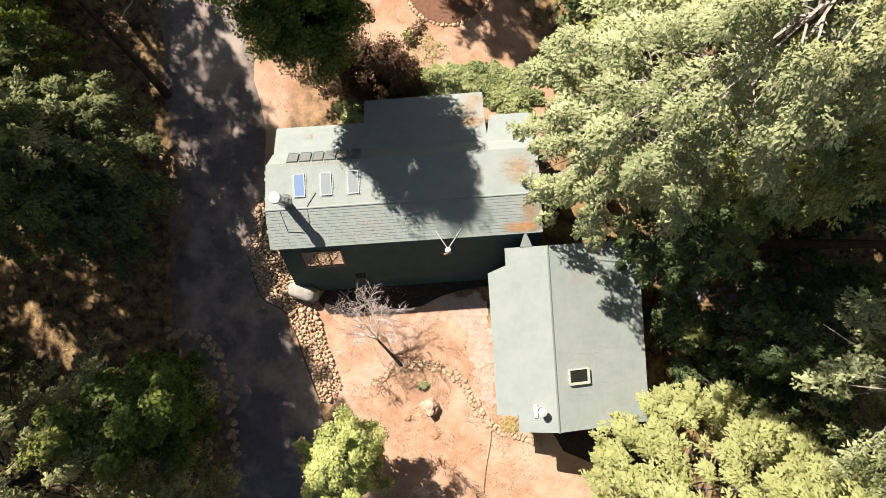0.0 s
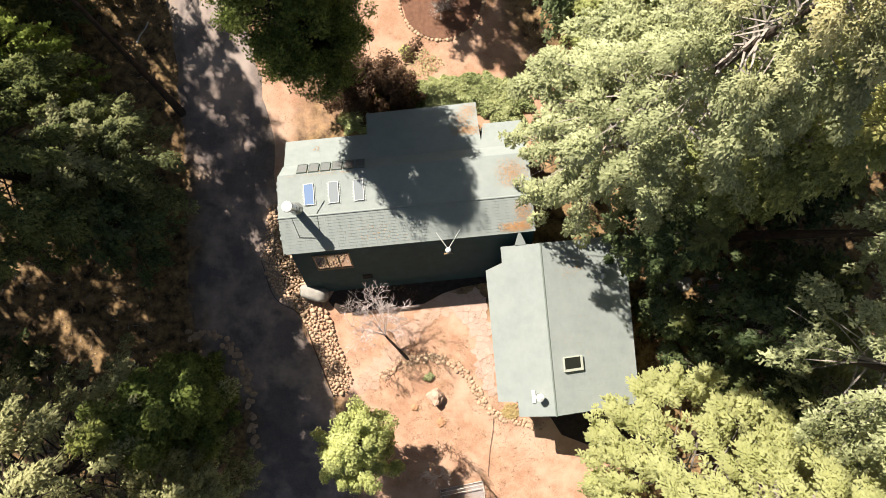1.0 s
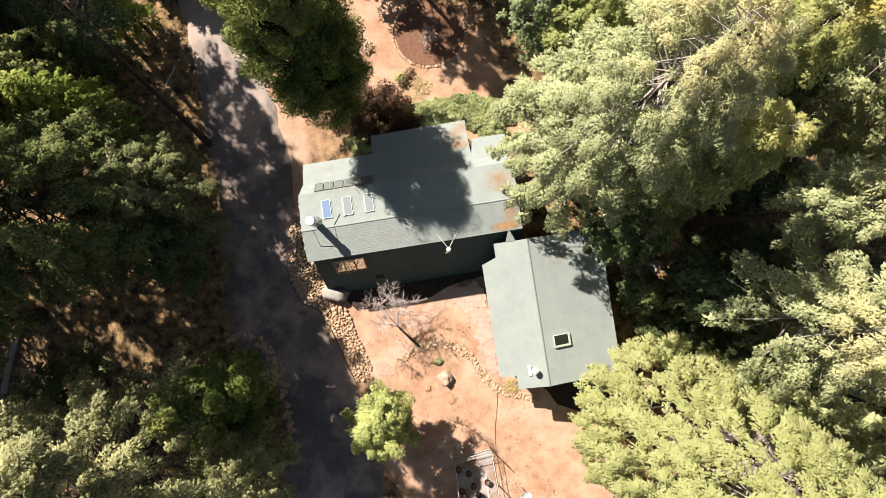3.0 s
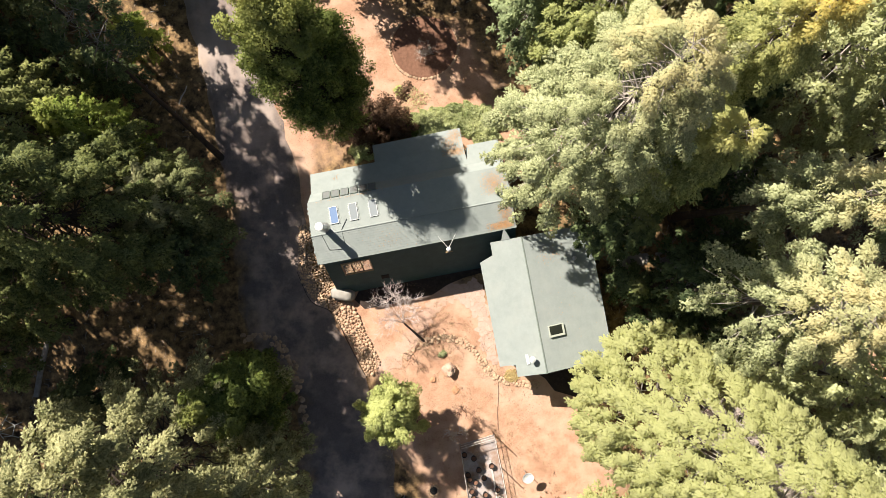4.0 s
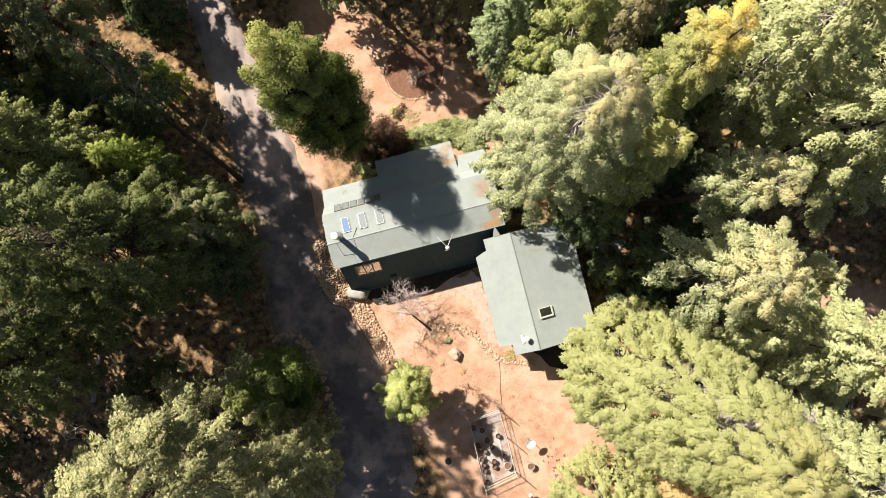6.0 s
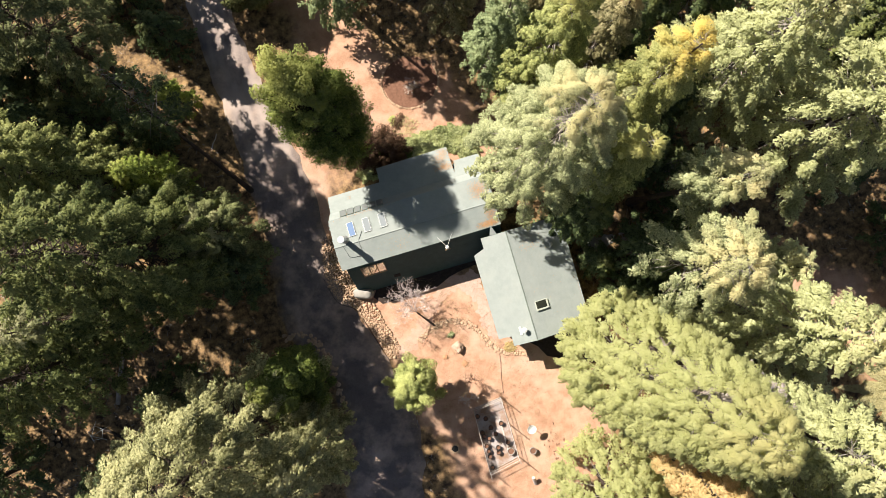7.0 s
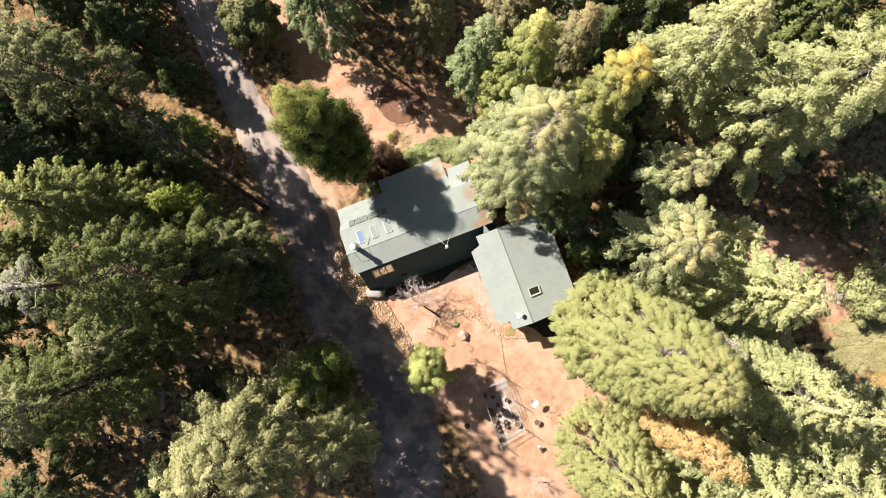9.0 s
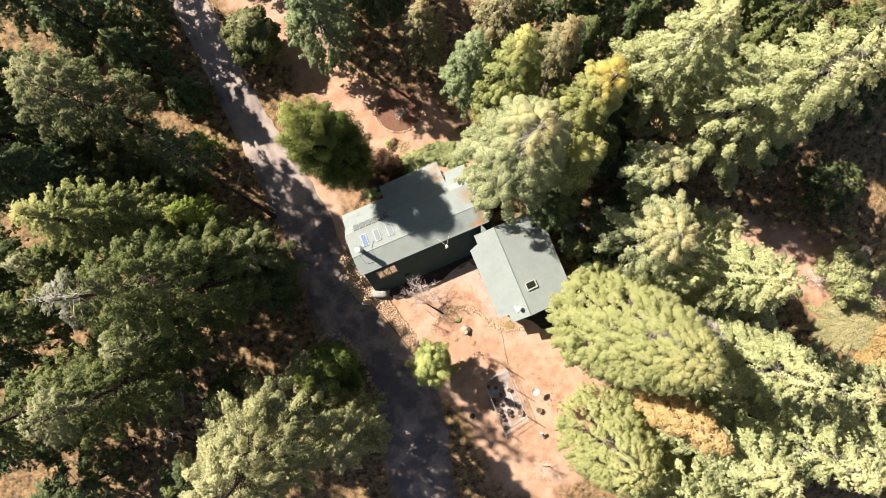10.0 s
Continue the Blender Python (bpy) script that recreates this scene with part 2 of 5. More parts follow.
def box(bm, x0, x1, y0, y1, z0, z1, m=Matrix(), bevel=0.0):
    made = bmesh.ops.create_cube(bm, size=1, matrix=m @ Matrix.Translation(((x0 + x1) / 2, (y0 + y1) / 2, (z0 + z1) / 2))
                                 @ Matrix.Diagonal((x1 - x0, y1 - y0, z1 - z0, 1)))
    if bevel:
        edges = {e for v in made["verts"] for e in v.link_edges}
        bmesh.ops.bevel(bm, geom=list(edges), offset=bevel, segments=1, affect="EDGES")
    return bm


def prism(bm, outline, low, high):
    """A slab over an outline of (x, y); low and high give z at (x, y)."""
    a = [bm.verts.new((x, y, low(x, y))) for x, y in outline]
    c = [bm.verts.new((x, y, high(x, y))) for x, y in outline]
    bm.faces.new(a[::-1])
    bm.faces.new(c)
    k = len(outline)
    for i in range(k):
        bm.faces.new((a[i], a[(i + 1) % k], c[(i + 1) % k], c[i]))
    return bm


def tube(bm, points, radii, sides=8, cap=True):
    """A tapered tube along points."""
    rings = []
    pts = [Vector(p) for p in points]
    for i, p in enumerate(pts):
        d = (pts[min(i + 1, len(pts) - 1)] - pts[max(i - 1, 0)]).normalized()
        q = d.to_track_quat("Z", "Y")
        rings.append([bm.verts.new(p + q @ Vector((math.cos(a) * radii[i], math.sin(a) * radii[i], 0)))
                      for a in (2 * math.pi * k / sides for k in range(sides))])
    for r0, r1 in zip(rings, rings[1:]):
        for k in range(sides):
            bm.faces.new((r0[k], r0[(k + 1) % sides], r1[(k + 1) % sides], r1[k]))
    if cap:
        bm.faces.new(rings[0][::-1])
        bm.faces.new(rings[-1])
    return bm


# ---- ground ----
def capsule(px, py, ax, ay, bx, by, r):
    """How far (px, py) lies outside a rounded strip from a to b."""
    dx, dy = bx - ax, by - ay
    t = np.clip(((px - ax) * dx + (py - ay) * dy) / max(dx * dx + dy * dy, 1e-6), 0, 1)
    return np.hypot(px - ax - t * dx, py - ay - t * dy) - r


YARDS = ((-5, -5, 1, -9, 4.5), (0, -10, 3, -25, 6.5), (6, -14, 8, -20, 4), (-12, 6, -11, 14, 2.6), (-5, 13, 2, 14, 3.4),
         (-9, 30, -3, 16, 2.6), (-12, 38, -9, 30, 3), (30, -9, 37, -14, 3.2), (37, -14, 45, -22, 3.6), (0, 11, 6, 9, 2.5))


def build_ground():
    near = np.arange(-66, 66.01, 0.6)
    far = np.array([75, 90, 120, 180, 300, 600, 1200, 2500.0])
    line = np.concatenate([-far[::-1], near, far])
    gx, gy = np.meshgrid(line, line)
    yard = np.min([capsule(gx, gy, *c) for c in YARDS], axis=0)
    k = len(line)
    wob = np.array([noise.noise((x * 0.35, y * 0.35, 0.0)) + 0.5 * noise.noise((x * 1.1, y * 1.1, 3.0)) for x, y in zip(gx.ravel(), gy.ravel())])
    mask = np.clip((yard.ravel() + 1.6 * wob + 0.6) / 1.6, 0, 1)
    lumps = np.array([noise.noise((x * 0.6, y * 0.6, 7.0)) for x, y in zip(gx.ravel(), gy.ravel())])
    z = np.where(mask > 0.9, 0.06, 0.02) * lumps - 0.02
    verts = np.stack([gx.ravel(), gy.ravel(), z], 1)
    i = np.arange(k * k).reshape(k, k)
    faces = np.stack([i[:-1, :-1].ravel(), i[:-1, 1:].ravel(), i[1:, 1:].ravel(), i[1:, :-1].ravel()], 1)
    ob = add_mesh("ground", verts, faces.tolist(), M_GROUND, smooth=True)
    ob.data.attributes.new("litter", "FLOAT", "POINT").data.foreach_set("value", mask.astype(np.float32))
    return tagged(ob, "orange dirt yard and brown forest floor", "ground", kind="structure")


build_ground()


def smooth_line(points, per=12):
    """Catmull-Rom through (x, y, ...) points."""
    p = [Vector(q) for q in points]
    p = [2 * p[0] - p[1], *p, 2 * p[-1] - p[-2]]
    out = []
    for a, b, c, d in zip(p, p[1:], p[2:], p[3:]):
        for j in range(per):
            t = j / per
            out.append(0.5 * (2 * b + (c - a) * t + (2 * a - 5 * b + 4 * c - d) * t * t + (3 * b - a - 3 * c + d) * t ** 3))
    return out + [p[-2]]


def with_lit_dust(m):
    """Pale pink dust over the asphalt, with the north end's sunlight painted in, by the sheet's own mask."""
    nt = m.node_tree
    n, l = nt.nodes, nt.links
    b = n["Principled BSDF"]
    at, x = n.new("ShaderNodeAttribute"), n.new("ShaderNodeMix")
    at.attribute_name, x.data_type = "lit_dust", "RGBA"
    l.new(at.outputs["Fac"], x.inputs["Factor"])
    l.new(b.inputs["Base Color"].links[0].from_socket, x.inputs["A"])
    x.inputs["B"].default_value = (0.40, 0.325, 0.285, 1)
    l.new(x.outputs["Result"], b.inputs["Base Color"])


def build_road():
    """The drive: centre line and half width."""
    line = smooth_line([(-21.5, 48, 2.1), (-18.8, 37, 2.1), (-17.1, 24, 2.1), (-15.3, 14, 2.7), (-14.4, 6, 3.2), (-14.6, 0, 3.2), (-13.6, -5, 3.6),
                        (-10.9, -11, 3.3), (-10.5, -18, 4.2), (-12, -27, 3.8), (-14, -40, 3.5)])
    verts, faces = [], []
    cols = 17
    litter, lit_dust = [], []
    for i, p in enumerate(line):
        d = (line[min(i + 1, len(line) - 1)] - line[max(i - 1, 0)])
        side = Vector((d.y, -d.x)).normalized()
        for j in range(cols):
            s = 2 * j / (cols - 1) - 1
            edge = 0.35 * noise.noise((p.x * 0.8, p.y * 0.8, s * 3)) if abs(s) == 1 else 0
            west = 1.0 if s > 0 else 0.25
            worn = noise.noise((p.x * 0.5, p.y * 0.5, 4.0)) + 0.7 * noise.noise((p.x * 1.7, p.y * 1.7, s * 4))
            litter.append(min(1, max(0, west * ((abs(s) - 0.62) * 2.4 + 0.9 * worn))))
            # paler northwards: dust, and sunlight painted into the colour
            lit_dust.append(max(0, min(1, (p.y - 8) / 5)) * max(0, min(0.9, 0.55 + 0.8 * worn)))
            verts.append((p.x + side.x * s * (p.z + edge), p.y + side.y * s * (p.z + edge), 0.05 if abs(s) < 1 else -0.03))
    for i in range(len(line) - 1):
        for j in range(cols - 1):
            a = i * cols + j
            faces.append((a, a + cols, a + cols + 1, a + 1))
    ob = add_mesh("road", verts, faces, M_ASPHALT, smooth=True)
    ob.data.attributes.new("litter", "FLOAT", "POINT").data.foreach_set("value", litter)
    ob.data.attributes.new("lit_dust", "FLOAT", "POINT").data.foreach_set("value", lit_dust)
    with_lit_dust(M_ASPHALT)
    return tagged(ob, "worn grey asphalt driveway with dusty patches, its sunlit north end painted paler", "road", kind="structure")


build_road()

# ---- house ----
HOUSE = pose(-9.70, -0.03, 0, 0, 0, 3.8)
LONG = 15.3


def plane_z(points):
    """z over (x, y) on the plane through three points."""
    a, b, c = [Vector(p) for p in points]
    n = (b - a).cross(c - a)
    return lambda x, y: a.z - (n.x * (x - a.x) + n.y * (y - a.y)) / n.z


def slab(bm, outline, z_of, thick=0.14):
    return prism(bm, outline, lambda x, y: z_of(x, y) - thick, z_of)


SOUTH = plane_z([(0, 0, 4.9), (LONG, 0, 4.9), (0, 2.15, 5.4)])
NORTH = plane_z([(0, 2.15, 5.4), (LONG, 2.15, 5.4), (0, 4.72, 5.05)])
STEEP = plane_z([(0, 4.72, 5.05), (LONG, 4.72, 5.05), (0, 5.4, 4.15)])
LOW = plane_z([(0, 5.4, 4.15), (LONG, 5.4, 4.15), (0, 7.05, 3.42)])
ANNEX = plane_z([(0, 7.05, 3.38), (1, 7.05, 3.38), (0, 8.6, 2.6)])
WEST = plane_z([(15.55, 0, 4.9), (15.55, -9, 4.9), (12.2, 0, 3.9)])
EAST = plane_z([(15.55, 0, 4.9), (15.55, -9, 4.9), (20.95, 0, 3.7)])


def on_roof(z_of, x, y, lift=0.0):
    """A frame on a roof at (x, y): its x to the east as far as the slope allows, its z out of the roof."""
    e = 0.01
    n = Vector(((z_of(x - e, y) - z_of(x + e, y)) / (2 * e), (z_of(x, y - e) - z_of(x, y + e)) / (2 * e), 1)).normalized()
    ax = Vector((1, 0, -n.x / n.z)).normalized()
    m = Matrix((ax, n.cross(ax), n)).transposed().to_4x4()
    return Matrix.Translation((x, y, z_of(x, y) + lift)) @ m


def on_wall(x, z, lift=0.0):
    """A frame on the sloping south wall: x east, y up the slope, z out."""
    up = Vector((0, 2.85, 4.72)).normalized()
    out = Vector((1, 0, 0)).cross(up)
    m = Matrix((Vector((1, 0, 0)), up, out)).transposed().to_4x4()
    return Matrix.Translation(Vector((x, -2.75 + 2.85 * z / 4.72, z)) + out * lift) @ m


def framed_pane(name, m, w, h, depth, bar, frame_mat, pane_mat, parent, label="", pane_low=0.015, wide=None):
    """A raised frame with a pane set into it; the frame is centred on m."""
    bm = bmesh.new()
    far = wide or bar
    for x0, x1, y0, y1 in ((-w / 2, w / 2, -h / 2, -h / 2 + far), (-w / 2, w / 2, h / 2 - bar, h / 2),
                           (-w / 2, -w / 2 + bar, -h / 2 + far, h / 2 - bar), (w / 2 - far, w / 2, -h / 2 + far, h / 2 - bar)):
        box(bm, x0, x1, y0, y1, -0.03, depth, m)
    fr = part(name, bm, frame_mat, parent, label)
    part("pane", box(bmesh.new(), -w / 2 + bar, w / 2 - far, -h / 2 + far, h / 2 - bar, -0.02, depth - pane_low, m), pane_mat, fr)
    return fr


def lathe(bm, outline, m=Matrix(), sides=20):
    """A turned shape from (radius, height) pairs."""
    rings = [[bm.verts.new(m @ Vector((r * math.cos(2 * math.pi * k / sides), r * math.sin(2 * math.pi * k / sides), z))) for k in range(sides)]
             for r, z in outline]
    for a, c in zip(rings, rings[1:]):
        for k in range(sides):
            bm.faces.new((a[k], a[(k + 1) % sides], c[(k + 1) % sides], c[k]))
    bm.faces.new(rings[0][::-1])
    bm.faces.new(rings[-1])
    return bm


def build_house():
    house = base("house", HOUSE, "long house with pale green shingle roofs and dark green sloping wall", "house")
    L = LONG
    for z_of, outline, label in (
            (SOUTH, [(0, 0), (L, 0), (L, 2.15), (0, 2.15)], "south roof slope"), (NORTH, [(0, 2.15), (L, 2.15), (L, 4.72), (0.1, 4.72)], "north roof slope"),
            (STEEP, [(0.15, 4.72), (L, 4.72), (L, 5.4), (0.3, 5.4)], "steep roof strip"),
            (LOW, [(0.35, 5.4), (L, 5.4), (L, 7.0), (12.88, 7.0), (12.64, 5.8), (12.6, 7.05), (0.45, 7.05)], "low north roof"),
            (ANNEX, [(5.57, 7.05), (12.6, 7.05), (12.63, 8.6), (5.57, 8.52)], "annex roof")):
        part("roof", slab(bmesh.new(), outline, z_of), M_ROOF, house, label)
    part("ridge_cap", tube(bmesh.new(), [(-0.03, 2.15, 5.385), (L, 2.15, 5.385)], [0.07, 0.07], 8), M_ROOF, house)
    for y, z in ((0.0, 4.83),):
        part("gutter", box(bmesh.new(), -0.02, 14.0, y - 0.06, y - 0.004, z - 0.08, z + 0.04, bevel=0.02), M_TRIM, house, "green-grey gutter")
    # the south wall slopes outwards to its foot
    bm = bmesh.new()
    slope = [(0.35, -2.75, 0), (L, -2.75, 0), (L, 0.1, 4.72), (0.35, 0.1, 4.72)]
    v = [bm.verts.new(p) for p in slope + [(x, y + 0.3, z) for x, y, z in slope]]
    for f in ((0, 1, 2, 3), (7, 6, 5, 4), (0, 4, 5, 1), (1, 5, 6, 2), (2, 6, 7, 3), (3, 7, 4, 0)):
        bm.faces.new([v[i] for i in f])
    wall = part("wall", bm, M_WALL, house, "dark green sloping wall")
    board = box(bmesh.new(), 0, L - 0.37, 0.001, 0.297, 0, 0.006, bevel=0.001)
    first = part("board", board, M_WALL, wall)
    first.matrix_basis = on_wall(0.36, 0)
    run = math.hypot(2.85, 4.72)
    for k in range(1, 18):
        ob = new("board", first.data)
        ob.parent, ob.matrix_basis = wall, on_wall(0.36, 4.72 * k * 0.3 / run)
    for x in (0.35, L - 0.35):
        bm = bmesh.new()
        outline = [(-2.4, 0), (6.8, 0), (6.8, 3.3), (5.3, 3.95), (4.6, 4.85), (2.15, 5.2), (0.2, 4.7)]
        a = [bm.verts.new((x, y, z)) for y, z in outline]
        c = [bm.verts.new((x + 0.2, y, z)) for y, z in outline]
        bm.faces.new(a)
        bm.faces.new(c[::-1])
        for i in range(len(outline)):
            bm.faces.new((a[i], a[(i + 1) % len(a)], c[(i + 1) % len(a)], c[i]))
        part("wall", bm, M_WALL, house)
    part("wall", box(bmesh.new(), 0.6, L - 0.4, 6.6, 6.8, 0, 3.35), M_WALL, house)
    bm = bmesh.new()
    prism(bm, [(5.75, 6.8), (12.4, 6.8), (12.4, 8.35), (5.75, 8.35)], lambda x, y: 0, lambda x, y: ANNEX(x, y) - 0.16)
    part("wall", bm, M_WALL, house)
    # skylights with pale flashing, and the row of slanted panes
    for x in (1.95, 3.44, 4.95):
        m = on_roof(NORTH, x, 3.42)
        # only the westmost pane has the sky's reflection painted in
        sky = framed_pane("skylight", m, 0.60, 1.30, 0.10, 0.03, M_WHITE, M_SKYPAINT if x < 2 else M_SKYGLASS, house, "white-framed skylight")
        part("flashing", box(bmesh.new(), -0.40, 0.40, -0.71, 0.69, 0.012, 0.03, m), M_ROOF, sky, "shingle-coloured apron")
        for sx in (-1, 1):
            for j in range(7):
                part("flashing_step", box(bmesh.new(), sx * 0.35 - 0.04, sx * 0.35 + 0.04, -0.57 + j * 0.19 - 0.01, -0.57 + j * 0.19 + 0.01, 0.03, 0.036, m), M_WHITE, sky)
    for k in range(6):
        framed_pane("roof_window", on_roof(STEEP, 1.55 + 0.71 * k, 5.05), 0.60, 0.98, 0.10, 0.035, M_TRIM, M_GLASS, house, "slanted pane in a thin frame", 0.02)
    # three-light window in the sloping wall
    win = part("window_frame", box(bmesh.new(), 1.55, 3.85, -0.90, -0.82, 0, 0.09, on_wall(0, 3.4)), M_TAN, house, "tan sill of the three-light window")
    part("head", box(bmesh.new(), 1.55, 3.85, 0.78, 0.86, 0, 0.07, on_wall(0, 3.4)), M_TAN, win)
    for x0 in (1.55, 2.30, 3.05, 3.77):
        part("mullion", box(bmesh.new(), x0, x0 + 0.08, -0.82, 0.78, 0, 0.07, on_wall(0, 3.4)), M_TAN, win)
    for x0, x1 in ((1.63, 2.30), (2.38, 3.05), (3.13, 3.77)):
        part("pane", box(bmesh.new(), x0, x1, -0.82, 0.78, 0, 0.03, on_wall(0, 3.4)), M_MIRROR, win)
    part("wall_vent", box(box(bmesh.new(), 4.2, 4.85, -0.25, 0.25, 0.0, 0.05, on_wall(0, 1.4)), 4.25, 4.8, -0.2, 0.2, 0.05, 0.06, on_wall(0, 1.4)), M_BLACK, house,
         "square black vent")
    return house


def build_wing():
    wing = base("wing", HOUSE, "side wing with pale green gabled shingle roof", "house")
    part("roof", slab(bmesh.new(), [(15.55, -11.35), (15.55, -0.8), (13.2, -0.8), (13.2, -1.8), (12.17, -2.2), (12.3, -10.4), (13.36, -10.4), (13.36, -11.35)],
                      WEST), M_ROOF, wing, "west roof slope")
    part("roof", slab(bmesh.new(), [(15.55, -0.8), (15.55, -11.35), (20.95, -11.35), (20.95, -0.8)], EAST), M_ROOF, wing, "east roof slope")
    part("ridge_cap", tube(bmesh.new(), [(15.55, -11.38, 4.885), (15.55, -0.78, 4.885)], [0.06, 0.06], 8), M_TRIM, wing)
    bm = bmesh.new()
    a = [bm.verts.new(p) for p in ((14.05, -0.8, 4.5), (14.72, -0.8, 4.7), (14.35, 0.1, 4.95))]
    c = [bm.verts.new(v.co - Vector((0, 0, 0.12))) for v in a]
    bm.faces.new(a)
    bm.faces.new(c[::-1])
    for i in range(3):
        bm.faces.new((a[i], c[i], c[(i + 1) % 3], a[(i + 1) % 3]))
    part("roof", bm, M_ROOF, wing, "small connecting roof")
    bm = bmesh.new()
    prism(bm, [(12.7, -10.1), (13.8, -10.1), (13.8, -10.9), (20.5, -10.9), (20.5, -1.2), (15.55, -1.2), (13.4, -1.2), (13.4, -2.0), (12.7, -2.5)], lambda x, y: 0,
          lambda x, y: min(WEST(x, y), EAST(x, y)) - 0.16)
    part("wall", bm, M_WALL, wing)
    framed_pane("skylight", on_roof(EAST, 16.86, -8.3), 1.22, 0.88, 0.2, 0.04, M_CURB, M_DARKGLASS, wing, "raised skylight in a pale curb", 0.03, 0.15)
    return wing


build_house()
build_wing()


def build_flue():
    flue = base("flue_pipe", HOUSE @ pose(1.12, 2.62, NORTH(1.12, 2.62) - 0.02), "tall galvanised flue pipe with pale round cap on the roof", "chimney")
    part("pipe", lathe(bmesh.new(), [(0.25, 0), (0.25, 2.0)]), M_METAL, flue)
    part("collar", lathe(bmesh.new(), [(0.42, 0.0), (0.40, 0.05), (0.28, 0.22), (0.26, 0.24)]), M_METAL, flue)
    part("band", lathe(bmesh.new(), [(0.265, 0.95), (0.275, 0.97), (0.275, 1.03), (0.265, 1.05)]), M_METAL, flue)
    part("cap", lathe(bmesh.new(), [(0.27, 2.0), (0.32, 2.04), (0.32, 2.26), (0.29, 2.30), (0.05, 2.36)]), M_WHITE, flue, "pale round cap")


build_flue()


def build_roof_things():
    # black tubes laid where thin shadows run over the roof, in their place
    def cable(points, label):
        ob = part("roof_cable", tube(bmesh.new(), [(x, y, (SOUTH if y < 2.15 else NORTH)(x, y) + 0.04) for x, y in points], [0.016] * len(points), 6), M_BLACK)
        ob.matrix_world = HOUSE
        tagged(ob, label, "cable")
    cable([(2.85, 2.98), (2.34, 2.26), (2.37, 1.17)], "thin dark bent line standing in for a shadow on the roof")
    cable([(0.78, 2.2), (1.12, 0.92), (2.06, 0.8)], "thin dark bent line standing in for a shadow on the roof")
    pipe = base("vent_pipe", HOUSE @ pose(14.62, -10.05, WEST(14.62, -10.05)), "white vent pipe with flat flashing on the wing roof", "vent")
    part("flashing", box(bmesh.new(), -0.42, -0.20, -0.42, 0.34, -0.02, 0.02), M_WHITE, pipe)
    part("pipe", lathe(bmesh.new(), [(0.16, -0.1), (0.16, 0.5)]), M_METAL, pipe)
    part("cap", lathe(bmesh.new(), [(0.18, 0.5), (0.24, 0.54), (0.24, 0.66), (0.06, 0.74)]), M_WHITE, pipe)
    vent = base("roof_vent", HOUSE @ pose(19.34, -3.18, EAST(19.34, -3.18)), "small round metal vent on the wing roof", "vent")
    part("pipe", lathe(bmesh.new(), [(0.12, -0.05), (0.12, 0.2)]), M_METAL, vent)
    part("cap", lathe(bmesh.new(), [(0.14, 0.2), (0.17, 0.24), (0.15, 0.36), (0.05, 0.42)]), M_METAL, vent)
    lamp = base("eave_lamp", HOUSE @ pose(9.96, -0.70, 4.75), "white globe lamp on two struts over the eave", "lamp")
    for x, y in ((-0.62, 1.12), (0.84, 1.2)):
        z = SOUTH(9.96 + x, -0.70 + y) - 4.75
        part("strut", tube(bmesh.new(), [(0, 0.06, 0.05), (x, y, z + 0.03)], [0.022, 0.022], 6), M_WHITE, lamp)
    part("globe", lathe(bmesh.new(), [(0.04, -0.10), (0.13, -0.06), (0.18, 0.03), (0.17, 0.12), (0.10, 0.19), (0.03, 0.21)], sides=16), M_WHITE, lamp)
    part("bracket", box(bmesh.new(), -0.26, 0.26, -0.24, -0.15, -0.14, -0.06, bevel=0.01), M_TAN, lamp, "brown bracket")


build_roof_things()


# ---- trees ----
def leaves_mesh(name, mat, parent, p, along, up, length, width, tip, soft=None, facet=0.75):
    """Pointed leaves: centres p, directions along, facing roughly up; soft bends their normals towards the crown's."""
    k = len(p)
    a = along / np.linalg.norm(along, axis=1, keepdims=True)
    b = np.cross(a, up)
    b /= np.linalg.norm(b, axis=1, keepdims=True) + 1e-9
    a, b = a * (length / 2)[:, None], b * (width / 2)[:, None]
    co = np.stack([p - a - b, p - a + b, p + a], 1).reshape(-1, 3)
    me = bpy.data.meshes.new(name)
    me.vertices.add(3 * k)
    me.vertices.foreach_set("co", co.astype(np.float32).ravel())
    me.loops.add(3 * k)
    me.loops.foreach_set("vertex_index", np.arange(3 * k, dtype=np.int32))
    me.polygons.add(k)
    me.polygons.foreach_set("loop_start", np.arange(0, 3 * k, 3, dtype=np.int32))
    me.update(calc_edges=True)
    if soft is not None:
        flat = np.cross(b, a)
        flat /= np.linalg.norm(flat, axis=1, keepdims=True) + 1e-9
        flat = facet * flat + soft / (np.linalg.norm(soft, axis=1, keepdims=True) + 1e-9)
        flat /= np.linalg.norm(flat, axis=1, keepdims=True) + 1e-9
        me.normals_split_custom_set_from_vertices(np.repeat(flat, 3, 0).tolist())
    me.attributes.new("tip", "FLOAT", "POINT").data.foreach_set("value", np.repeat(tip, 3).astype(np.float32))
    me.materials.append(mat)
    ob = new(name, me)
    ob.parent = parent
    return ob


